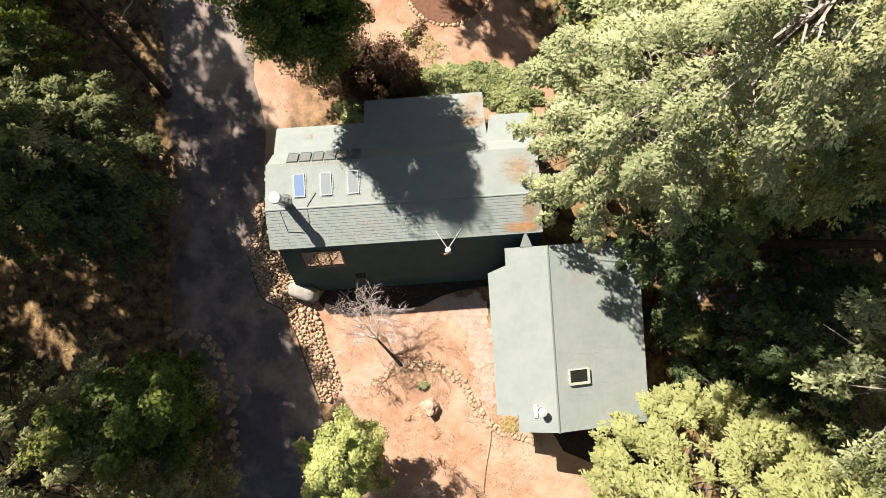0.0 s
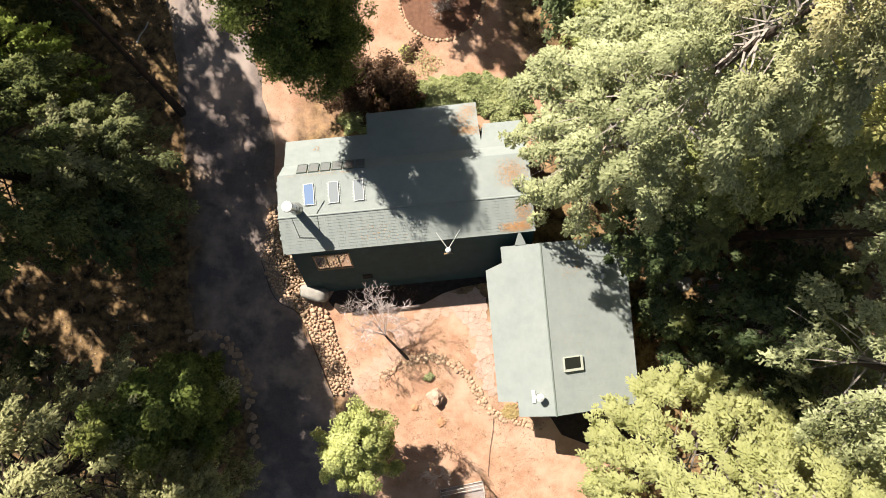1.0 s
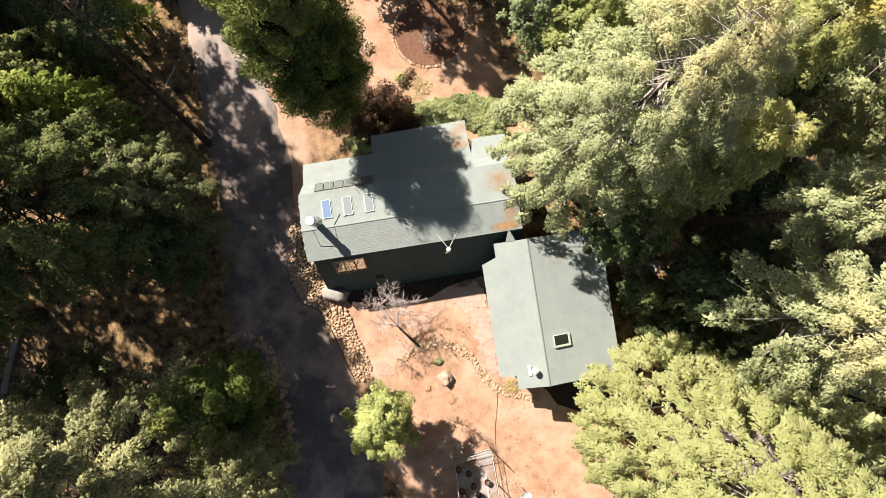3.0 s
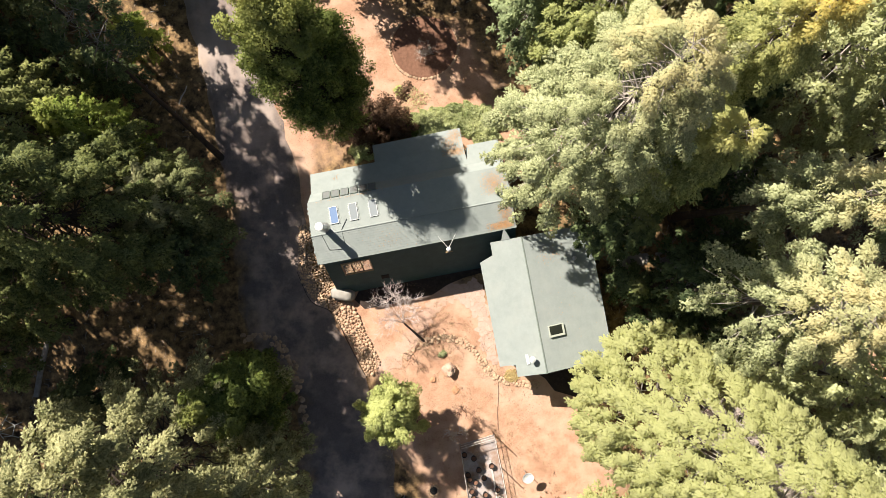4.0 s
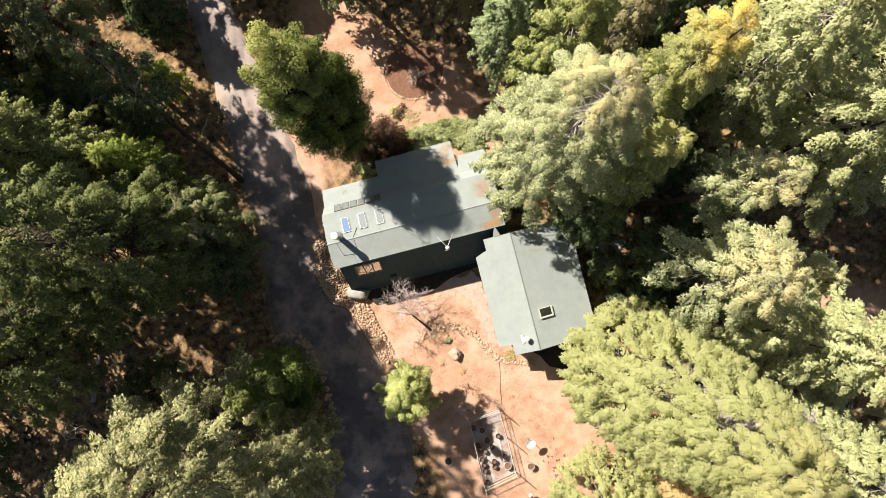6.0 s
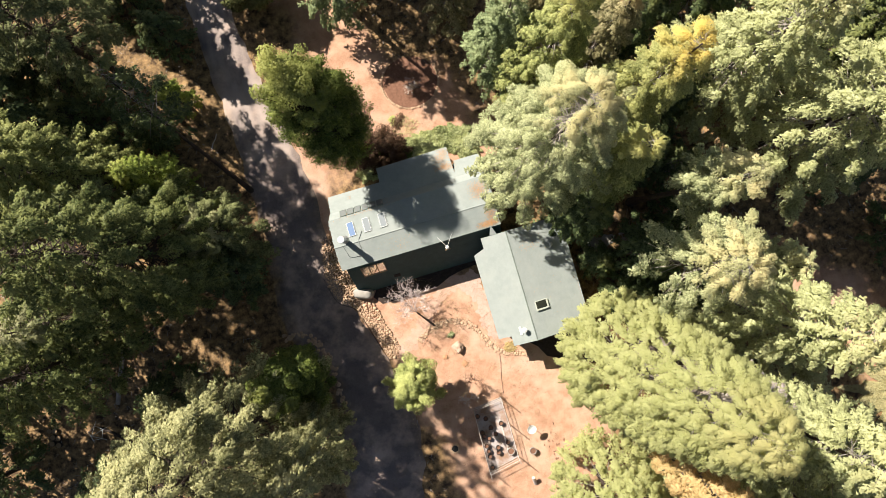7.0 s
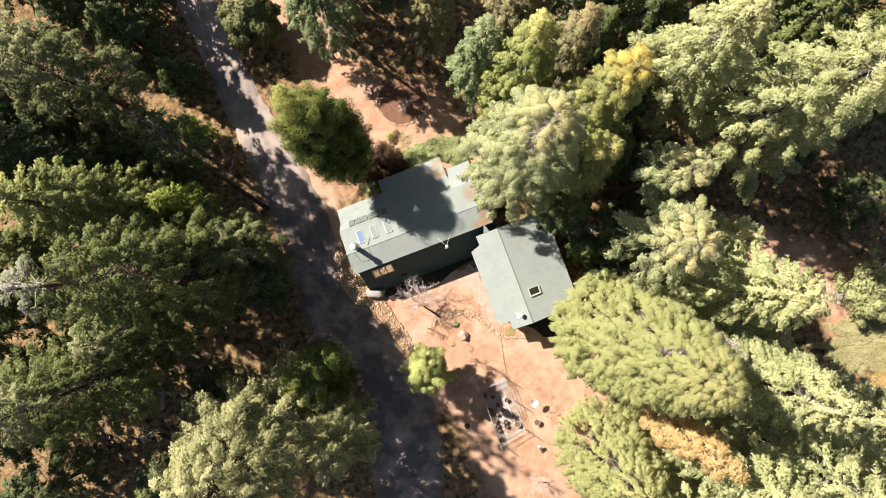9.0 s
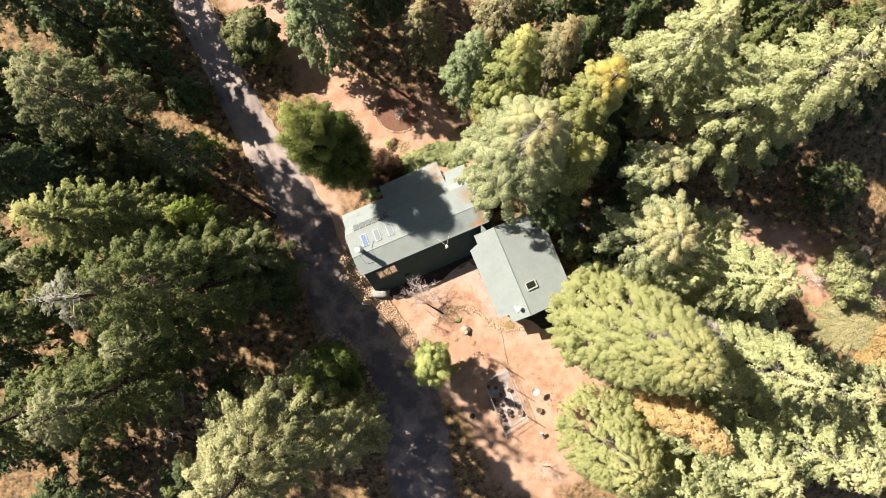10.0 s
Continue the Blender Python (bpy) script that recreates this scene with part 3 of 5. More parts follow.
def limbs_mesh(parent, starts, mids, ends, thick, mat):
    """All the thin limbs of a crown as three-sided tapered tubes."""
    ring = np.array([[math.cos(a), math.sin(a)] for a in (0, 2.1, 4.2)])
    verts, faces = [], []
    side = np.cross(ends - starts, (0, 0, 1.0))
    side /= np.linalg.norm(side, axis=1, keepdims=True) + 1e-9
    upv = np.array([0, 0, 1.0])
    for q, r in ((starts, 1.0), (mids, 0.6), (ends, 0.15)):
        verts.append(q[:, None, :] + (thick * r)[:, None, None] * (ring[None, :, :1] * side[:, None, :] + ring[None, :, 1:] * upv))
    k = len(starts)
    v = np.stack(verts, 1).reshape(-1, 3)
    i = np.arange(k)[:, None] * 9
    for lo in (0, 3):
        for j in range(3):
            faces.append(i + np.array([lo + j, lo + (j + 1) % 3, lo + 3 + (j + 1) % 3, lo + 3 + j]))
    return tagged(add_mesh("branch_frame", v, np.concatenate(faces).tolist(), mat, parent), kind="stuff")


def trunk_part(tree, h, lean, r, rng, mat=M_BARK, bend=2):
    pts, rad = [], []
    for j in range(9):
        t = j / 8
        pts.append((lean[0] * t ** bend + 0.15 * math.sin(3 * t + r * 9), lean[1] * t ** bend + 0.15 * math.cos(2.3 * t) - 0.15, h * 0.97 * t - 0.1))
        rad.append(r * (1.35 if j == 0 else 1) * (1 - 0.93 * t) + 0.015)
    part("trunk", tube(bmesh.new(), pts, rad, 9), mat, tree)


STYLES = {"tuft": (1.2, 0.85, 0.75), "spray": (1.75, 0.5, 0.4), "puff": (1.0, 1.0, 0.8)}


def conifer(x, y, h, r, clear, mat, label, power=0.55, style="tuft", leaf=1.3, pad=1.0, cover=1.5, lean=(0, 0), seed=0, bare=0.0, limb_mat=None, droop=0.3,
            bald=0.0, bend=2, even=1.0, low=0.35, limbs=7.5, deep=0.7, facet=0.7):
    """A tapered trunk, drooping limbs, and leafy pads along them: each pad is a small dome of pointed needle sprays."""
    rng = np.random.default_rng(seed + int(abs(x * 31 + y * 17)))
    tree = base("conifer_tree", pose(x, y, 0), label, "tree", "conifers round the house")
    trunk_part(tree, h, lean, 0.011 * h + 0.05, rng, bend=bend)
    nb = int(limbs * (h - clear) + 24)
    t = np.sort(rng.random(nb) ** 0.9)
    z = clear + (h - clear) * t
    az = np.arange(nb) * 2.39996 + rng.normal(0, 0.25, nb)
    prof = np.clip((1 - t) ** power, 0.04, 1) * np.minimum(1, 0.6 + 2.2 * t)
    lump = 1 + even * (0.16 * np.sin(az * 2 + seed) * np.cos(t * 9 + seed) + rng.normal(0, 0.13, nb))
    ln = np.clip(r * prof * lump, 0.3, None)
    rise = 0.5 * t - 0.12 + rng.normal(0, 0.07, nb)
    keep = (rng.random(nb) > bare) & ((t < 1 - bald) | (rng.random(nb) < 0.15))
    out = np.stack([np.cos(az), np.sin(az)], 1)
    cx, cy = lean[0] * (z / h) ** bend, lean[1] * (z / h) ** bend

    def along(i, s):
        reach = ln[i] * s
        return np.stack([cx[i] + out[i, 0] * reach, cy[i] + out[i, 1] * reach, z[i] + rise[i] * reach - droop * ln[i] * s ** 2.2], 1)

    every = np.arange(nb)
    for group, bark in ((every[t < 1 - 1.8 * bald], limb_mat or M_DEADWOOD), (every[t >= 1 - 1.8 * bald], M_PALEWOOD)):
        group = group[::9] if limbs > 10 else group
        g = len(group)
        if g:
            limbs_mesh(tree, along(group, np.zeros(g)), along(group, np.full(g, 0.5)), along(group, np.full(g, 0.96)), 0.009 * ln[group] + 0.014, bark)
    full = every[keep]
    length, width = 0.195 * leaf, 0.105 * leaf
    sx, sy, sz = STYLES[style]
    mean = pad * (0.30 + 0.05 * r)
    area = 2 * math.pi * r * 0.68 * (h - clear) * (1 - bald)
    nt = max(60, int(cover * area * (1 - 0.6 * bare) / (math.pi * sx * sy * mean ** 2)))
    w = ln[full] * (low + (1 - low) * t[full])
    i = rng.choice(full, nt, p=w / w.sum())
    s = 1 - rng.random(nt) ** 1.5 * deep
    side = rng.choice((-1.0, 1.0), nt)
    turn = side * (0.75 - 0.3 * s) * rng.random(nt) ** 0.5
    o = out[i]
    d = np.stack([o[:, 0] * np.cos(turn) - o[:, 1] * np.sin(turn), o[:, 0] * np.sin(turn) + o[:, 1] * np.cos(turn)], 1)
    c = along(i, s)
    c[:, :2] += d * ((0.18 + 0.32 * ln[i] * (1.1 - s)) * rng.random(nt))[:, None]
    c[:, 2] += rng.normal(0, 0.10 + 0.02 * ln[i], nt)
    rho = pad * (0.30 + 0.05 * ln[i]) * rng.uniform(0.65, 1.4, nt)
    slope = rise[i] - 2.2 * droop * s ** 1.2
    e1 = np.stack([d[:, 0], d[:, 1], slope * 0.8], 1)
    e1 /= np.linalg.norm(e1, axis=1, keepdims=True)
    e2 = np.stack([-d[:, 1], d[:, 0], rng.normal(0, 0.15, nt)], 1)
    e3 = np.cross(e1, e2)
    fine = np.clip((45 - c[:, 2]) / 30, 0.36, 1.1) if x > 0 and math.hypot(x, y) < 21 else np.ones(nt)
    each = np.clip((2.5 * math.pi * sx * sy * rho ** 2 / (length * width * fine ** 1.9)).astype(int), 8, 520)
    k = np.repeat(np.arange(nt), each)
    count = len(k)
    q, ang = np.sqrt(rng.random(count)), rng.uniform(0, 2 * math.pi, count)
    u, v = q * np.cos(ang), q * np.sin(ang)
    lift = np.where(rng.random(count) < 0.82, 1 - q ** 2, -0.6 * rng.random(count)) + rng.normal(0, 0.16, count)
    p = c[k] + rho[k, None] * (sx * u[:, None] * e1[k] + sy * v[:, None] * e2[k] + sz * lift[:, None] * e3[k])
    if style == "spray":
        a = e1[k] * 0.8 + e2[k] * (0.9 * np.sign(v))[:, None] + rng.normal(0, 0.25, (count, 3))
    else:
        a = 0.45 * e1[k] + u[:, None] * e1[k] + v[:, None] * e2[k] - 0.25 * q[:, None] * e3[k] + rng.normal(0, 0.4, (count, 3))
    a *= np.where(rng.random(count) < 0.35, -1.0, 1.0)[:, None]
    up = e3[k] + 0.5 * (u[:, None] * e1[k] + v[:, None] * e2[k]) + rng.normal(0, 0.34, (count, 3))
    size = rng.uniform(0.65, 1.35, count) * fine[k]
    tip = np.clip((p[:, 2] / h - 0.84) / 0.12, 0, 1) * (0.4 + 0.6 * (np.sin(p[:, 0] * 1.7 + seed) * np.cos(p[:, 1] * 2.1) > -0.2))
    axis = np.stack([o[k, 0], o[k, 1], np.full(count, 0.6)], 1)
    soft = 0.6 * e3[k] + 0.9 * (u[:, None] * e1[k] + v[:, None] * e2[k]) + 0.35 * axis
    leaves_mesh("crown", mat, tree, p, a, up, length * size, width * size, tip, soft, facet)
    return tree


def broadleaf(x, y, h, r, low, mat, label, count=30000, seed=0, clumps=220, leaf=1.0, squash=1.0, name="broadleaf_tree", top=0.5, ragged=0.14, shift=(0, 0), stems=1, taper=0.25, tight=1.0):
    """A crown of clumps on an uneven egg from low to h."""
    rng = np.random.default_rng(seed + int(abs(x * 29 + y * 13)))
    tree = base(name, pose(x, y, 0), label, "tree" if "tree" in name else "shrub")
    for j in range(stems):
        trunk_part(tree, low + (h - low) * 0.6, (0.85 * shift[0] - 0.9 * j, 0.85 * shift[1] + 0.2 * j), (0.03 * h + 0.03) * (0.6 if stems > 1 else 1), rng, bend=1.2)
    mid, half = (h + low) / 2, (h - low) / 2
    u = rng.normal(0, 1, (clumps, 3))
    u /= np.linalg.norm(u, axis=1, keepdims=True)
    u[:, 2] = np.clip(u[:, 2], -0.85, 1)
    rad = rng.uniform(0.62, 1.0, clumps) * (1 + ragged * np.sin(u[:, 0] * 5 + seed) * np.cos(u[:, 1] * 4 + u[:, 2] * 3) + rng.normal(0, 0.5 * ragged, clumps))
    belly = 1 - taper * np.clip(u[:, 2], 0, 1) ** 1.6
    c = np.stack([u[:, 0] * r * rad * belly, u[:, 1] * r * rad * squash * belly, mid + u[:, 2] * half * rad], 1)
    start = np.stack([c[:, 0] * 0.05, c[:, 1] * 0.05, np.clip(low + (c[:, 2] - low) * 0.55, low * 0.6, None)], 1)
    for q in (c, start):
        q[:, :2] += np.array(shift) * (np.clip(q[:, 2:] / h, 0, 1) ** 1.2)
    limbs_mesh(tree, start, (start + c) / 2 + (0, 0, 0.15), c, np.full(clumps, 0.012 * h * 0.3 + 0.015), M_BARK)
    i = rng.integers(0, clumps, count)
    cr = tight * (r * 0.17 + 0.18) * rng.uniform(0.7, 1.3, clumps)
    o = rng.normal(0, 1, (count, 3))
    o /= np.linalg.norm(o, axis=1, keepdims=True)
    p = c[i] + o * (cr[i] * rng.random(count) ** 0.4)[:, None] * np.array((1, 1, 0.75))
    a = rng.normal(0, 1, (count, 3)) + 0.4 * u[i]
    up = o * 0.7 + u[i] * 0.5 + np.stack([np.zeros(count), np.zeros(count), np.full(count, 0.5)], 1) + rng.normal(0, 0.35, (count, 3))
    size = leaf * rng.uniform(0.7, 1.3, count)
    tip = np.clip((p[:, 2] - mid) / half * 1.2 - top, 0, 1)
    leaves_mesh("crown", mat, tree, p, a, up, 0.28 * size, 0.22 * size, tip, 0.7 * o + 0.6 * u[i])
    return tree


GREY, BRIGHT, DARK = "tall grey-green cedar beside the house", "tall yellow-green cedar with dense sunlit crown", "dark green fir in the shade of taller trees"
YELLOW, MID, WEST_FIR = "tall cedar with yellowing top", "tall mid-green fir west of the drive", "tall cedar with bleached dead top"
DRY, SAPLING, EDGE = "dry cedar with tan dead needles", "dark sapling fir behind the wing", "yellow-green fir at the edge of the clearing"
CONIFERS = (
    # x, y, height, crown radius, clear trunk, foliage, label, crown shape, pads, size of the sprays
    (8.7, 5.6, 33, 5.6, 6, F_CEDAR, GREY, 0.5, "tuft", 1.0),
    (14.6, 7.3, 33, 2.9, 10, F_YELLOW, YELLOW, 0.5, "tuft", 1.15),
    (13.2, 3.4, 27, 2.8, 8, F_GOLD, "tall yellow-green cedar behind the grey one", 0.5, "tuft", 1.2),
    (10.6, 12.4, 29.5, 3.2, 5, F_GOLD, YELLOW, 0.55, "tuft", 1.2),
    (8.2, 15.6, 22, 3.0, 3, F_BLUE, "blue-green fir behind the mulch bed", 0.6, "tuft", 1.3),
    (15.4, 13.2, 25, 2.6, 4, F_RUST, "cedar with browning needles", 0.6, "tuft", 1.3),
    (18.4, 14.2, 20, 2.0, 4, F_DARK, DARK, 0.6, "tuft", 1.5),
    (24.6, 9.0, 30, 4.8, 6, F_BRIGHT, BRIGHT, 0.55, "tuft", 1.15),
    (30.8, 3.0, 34, 6.2, 6, F_BRIGHT, BRIGHT, 0.55, "tuft", 1.15),
    (36.5, 10, 24, 4.5, 4, F_MID, "mid-green fir in the far row", 0.6, "spray", 1.6),
    (42.5, 6.0, 24, 5.0, 4, F_MID, "mid-green fir in the far row", 0.6, "tuft", 1.7),
    (19.2, 0.3, 26.5, 2.4, 15, F_CEDAR, GREY, 0.45, "tuft", 1.15),
    (16.8, -4.9, 27.5, 3.9, 17, F_CEDAR, "grey-green cedar behind the wing", 0.42, "tuft", 1.1),
    # dark fir added to paint the shaded lower crown of the cedar above
    (17.6, -4.4, 16, 3.2, 2, F_DARK, DARK, 0.6, "tuft", 1.4),
    (22.6, -10.6, 30, 4.5, 4, F_BRIGHT, BRIGHT, 0.55, "spray", 1.2),
    (24.6, -6.8, 19.5, 3.0, 3, F_BRIGHT, EDGE, 0.6, "spray", 1.3),
    (13.3, -12.9, 34.5, 6.3, 3, F_DOME, "broad pale yellow-green cedar beside the wing", 0.55, "tuft", 1.0),
    (21.6, -18.0, 31.5, 4.7, 3, F_BRIGHT, BRIGHT, 0.55, "spray", 1.15),
    (14.6, -20.9, 28, 2.3, 10, F_ORANGE, "tall dry cedar with orange needles", 0.55, "tuft", 1.3),
    (17.4, -24.0, 31, 4.0, 3, F_BRIGHT, BRIGHT, 0.55, "spray", 1.25),
    (22.8, -25.4, 31, 4.6, 3, F_BRIGHT, BRIGHT, 0.55, "spray", 1.25),
    (9.8, -25.0, 19, 5.5, 2, F_DOME, "broad pale yellow-green cedar below the yard", 0.5, "tuft", 1.2),
    (14.0, -30, 22, 5.0, 2, F_BRIGHT, BRIGHT, 0.6, "tuft", 1.6),
    (20.0, -32, 24, 5.0, 2, F_BRIGHT, BRIGHT, 0.6, "tuft", 1.6),
    (28.6, -28.5, 26, 5.0, 2, F_BRIGHT, BRIGHT, 0.6, "spray", 1.5),
    (33.8, -27.0, 15, 4.4, 1, F_CEDAR, EDGE, 0.6, "tuft", 1.5),
    (29.5, -19.5, 9, 3.0, 1, F_BRIGHT, EDGE, 0.6, "spray", 1.4),
    (40.5, -32, 15, 4.6, 2, F_BRIGHT, EDGE, 0.6, "tuft", 1.7),
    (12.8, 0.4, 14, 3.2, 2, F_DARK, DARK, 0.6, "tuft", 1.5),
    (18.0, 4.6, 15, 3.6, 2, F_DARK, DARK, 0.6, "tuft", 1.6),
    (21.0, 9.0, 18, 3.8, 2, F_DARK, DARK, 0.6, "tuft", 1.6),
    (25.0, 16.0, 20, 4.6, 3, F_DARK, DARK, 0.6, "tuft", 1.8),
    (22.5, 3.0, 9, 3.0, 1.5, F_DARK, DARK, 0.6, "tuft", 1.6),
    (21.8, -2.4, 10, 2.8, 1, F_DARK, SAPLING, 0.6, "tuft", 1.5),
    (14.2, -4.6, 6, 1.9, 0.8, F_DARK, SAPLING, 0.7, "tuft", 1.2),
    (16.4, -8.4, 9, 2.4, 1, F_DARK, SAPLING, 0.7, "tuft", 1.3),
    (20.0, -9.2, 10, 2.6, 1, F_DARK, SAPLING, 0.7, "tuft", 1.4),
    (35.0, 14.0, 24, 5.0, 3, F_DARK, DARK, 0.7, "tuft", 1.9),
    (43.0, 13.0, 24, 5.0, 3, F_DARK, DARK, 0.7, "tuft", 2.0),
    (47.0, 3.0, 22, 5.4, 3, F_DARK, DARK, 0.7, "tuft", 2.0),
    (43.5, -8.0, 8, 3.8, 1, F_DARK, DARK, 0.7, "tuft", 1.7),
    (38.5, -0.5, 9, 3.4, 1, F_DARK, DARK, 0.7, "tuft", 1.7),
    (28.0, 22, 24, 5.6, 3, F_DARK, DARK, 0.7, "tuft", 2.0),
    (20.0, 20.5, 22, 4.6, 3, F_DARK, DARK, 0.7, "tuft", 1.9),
    (13.5, 20.0, 22, 3.6, 3, F_RUST, "cedar with browning needles", 0.6, "tuft", 1.7),
    (-4.5, 26.0, 19, 4.2, 3, F_BLUE, "grey-green fir north of the yard", 0.7, "tuft", 1.4),
    (2.2, 29.0, 18, 4.0, 3, F_DARK, DARK, 0.7, "tuft", 1.5),
    # this fir and the next stay unseen, added to shade the north yard
    (0.5, 36.0, 23, 4.4, 4, F_DARK, DARK, 0.7, "tuft", 1.9),
    (-5.5, 34.5, 23, 4.4, 4, F_DARK, DARK, 0.7, "tuft", 1.9),
    (5.4, 22.6, 14, 2.8, 2, F_RUST, "cedar with browning needles", 0.7, "tuft", 1.4),
    # west of the drive
    (-24.2, 5.0, 38, 6.9, 4, F_SILVER, WEST_FIR, 0.8, "tuft", 1.1),
    (-19.4, 5.4, 12.0, 4.2, 4, F_PINE, MID, 0.42, "tuft", 1.05),
    (-28.4, 1.0, 24, 4.4, 10, F_MID, MID, 0.6, "tuft", 1.3),
    (-28.3, 12.3, 29, 4.8, 4, F_FEATHER, "yellow-green fir with long feathery boughs", 0.6, "spray", 1.2),
    (-24.0, 11.6, 14, 2.6, 2, F_LIVE, "bright green young fir in the wood", 0.6, "spray", 1.2),
    (-19.4, 2.0, 11, 3.2, 1.5, F_DARK, DARK, 0.6, "tuft", 1.4),
    (-27.0, 23.5, 24.5, 4.7, 9, F_PINE, "grey-green pine with rounded needle clumps", 0.34, "puff", 1.2),
    (-34.0, 18.0, 29, 4.8, 4, F_DARK, DARK, 0.6, "spray", 1.6),
    # unseen fir added beyond the west edge to shade the drive
    (-38.5, 25.5, 33, 5.5, 4, F_DARK, DARK, 0.6, "tuft", 1.8),
    (-24.6, 16.6, 8, 2.4, 1, F_DARK, DARK, 0.6, "tuft", 1.5),
    (-21.9, 19.4, 7, 1.7, 1, F_LIVE, "bright green young fir beside the drive", 0.5, "tuft", 1.2),
    (-31.8, -2.2, 30, 5.2, 10, F_MID, MID, 0.55, "tuft", 1.2),
    (-39.5, -1.5, 27, 5.2, 4, F_MID, MID, 0.6, "tuft", 1.6),
    (-37.5, 6.5, 26, 2.8, 11, F_MID, MID, 0.6, "tuft", 1.6),
    (-43.0, 12.0, 25, 3.2, 9, F_DARK, DARK, 0.6, "tuft", 1.8),
    (-35.0, 10.5, 22, 2.6, 8, F_MID, MID, 0.6, "tuft", 1.6),
    (-24.5, 30.0, 13, 3.2, 1, F_DARK, DARK, 0.6, "tuft", 1.7),
    (-21.6, 25.5, 8, 2.4, 1, F_DARK, DARK, 0.6, "tuft", 1.6),
    (-32.5, 23.5, 14, 3.4, 1, F_DARK, DARK, 0.6, "tuft", 1.8),
    (-22.8, 35.5, 14, 3.2, 1, F_DARK, DARK, 0.6, "tuft", 1.8),
    (-29.5, 18.5, 11, 3.0, 1, F_DARK, DARK, 0.6, "tuft", 1.7),
    (-46.5, 15.0, 18, 4.4, 4, F_DARK, DARK, 0.6, "tuft", 1.9),
    (-20.8, -11.6, 33, 7.2, 3, F_OLIVE, "broad olive-green cedar beside the drive", 0.5, "tuft", 1.05),
    (-14.6, -14.4, 20.5, 3.5, 3, F_OLIVE, "olive-green cedar at the edge of the drive", 0.55, "tuft", 1.2),
    (-28.0, -7.6, 10, 2.6, 1, F_DARK, DARK, 0.6, "tuft", 1.5),
    (-36.5, -15.5, 7, 3.4, 1, F_DARK, DARK, 0.7, "tuft", 1.6),
    (-46.0, -12.0, 16, 4.6, 2, F_DARK, DARK, 0.7, "tuft", 1.9),
    (-47.0, -4.0, 20, 4.8, 3, F_DARK, DARK, 0.7, "tuft", 1.9),
    (-46.0, 5.0, 22, 5.0, 4, F_DARK, DARK, 0.7, "tuft", 2.0),
    (-28.0, 34.5, 18, 4.2, 2, F_DARK, DARK, 0.7, "tuft", 1.7),
    (-36.0, 30.0, 22, 4.8, 3, F_DARK, DARK, 0.7, "tuft", 1.9),
    (-43.0, 24.0, 22, 5.0, 3, F_DARK, DARK, 0.7, "tuft", 2.0),
    (-24.0, 40.5, 15, 3.6, 3, F_DARK, DARK, 0.7, "tuft", 1.7),
    (-34.0, 41.0, 20, 5.0, 4, F_DARK, DARK, 0.7, "tuft", 2.0),
    (-14.0, 42.0, 14, 3.6, 2, F_DARK, DARK, 0.7, "tuft", 1.7),
)
for k, (x, y, h, r, clear, mat, label, power, style, leaf) in enumerate(CONIFERS):
    dome, airy = mat == F_DOME, mat in (F_MID, F_SILVER)
    conifer(x, y, h, r, clear, mat, label, power, style, leaf, seed=k, pad=0.6 if dome else 0.82, even=0.1 if dome else 0.9, cover=1.9 if dome else 1.15 if airy and "bleached" not in label else 1.3,
            low=0.7 if airy else 0.35, limbs=30 if dome else 7.5, deep=0.3 if dome else 0.7, droop=0.18 if dome else 0.3, facet=0.3 if dome else 0.7, bald=0.10 if "bleached" in label else 0.0, limb_mat=M_BARK if x < -15 else None)

conifer(16.7, -13.4, 28, 2.1, 9, F_DEAD, "dead grey cedar with bare pinkish branches", 0.5, "spray", 0.8, seed=103, cover=0.45, limb_mat=M_TWIG, droop=0.2)
conifer(-17.7, 9.8, 16, 3.0, 9.5, F_DARK, "dark thin fir with a bare leaning trunk beside the drive", 0.5, leaf=1.1, lean=(-4.8, 9.2), seed=101, cover=0.75, bend=1)
broadleaf(-5.6, 10.3, 20.0, 3.6, 5.0, F_OAK, "dark green round oak with leaning trunks beside the drive", 100000, seed=5, clumps=520, leaf=0.5, top=0.3, ragged=0.12, shift=(-3.5, 4.9), stems=2, taper=0.5, tight=0.8)
broadleaf(-5.4, -11.5, 9.0, 2.2, 2.8, F_LIME, "small light green tree in the yard", 36000, seed=6, clumps=170, leaf=0.52, ragged=0.2, tight=0.8)
broadleaf(-15.6, -8.5, 13.0, 2.7, 1.5, F_OAK, "dark green oak on the island by the drive", 60000, seed=7, clumps=200, leaf=0.68, ragged=0.3, top=0.95)
broadleaf(-12.6, 29.2, 7.0, 2.9, 0.5, F_PINE, "dark green shrub beside the drive", 36000, seed=8, clumps=130, name="shrub")

# ---- yard: stones, paths, beds ----
def rock_mesh(seed, detail=1):
    """A lumpy field stone about one metre across."""
    rng = random.Random(seed)
    bm = bmesh.new()
    bmesh.ops.create_icosphere(bm, subdivisions=detail, radius=0.5)
    for v in bm.verts:
        v.co *= rng.uniform(0.85, 1.2)
        v.co = Vector((max(-0.42, min(0.42, v.co.x)), max(-0.44, min(0.44, v.co.y)), max(-0.36, min(0.30, v.co.z))))
    me = bpy.data.meshes.new("stone")
    bm.to_mesh(me)
    bm.free()
    me.shade_smooth()
    me.materials.append(M_STONE)
    return me


ROCKS = [rock_mesh(k) for k in range(6)]


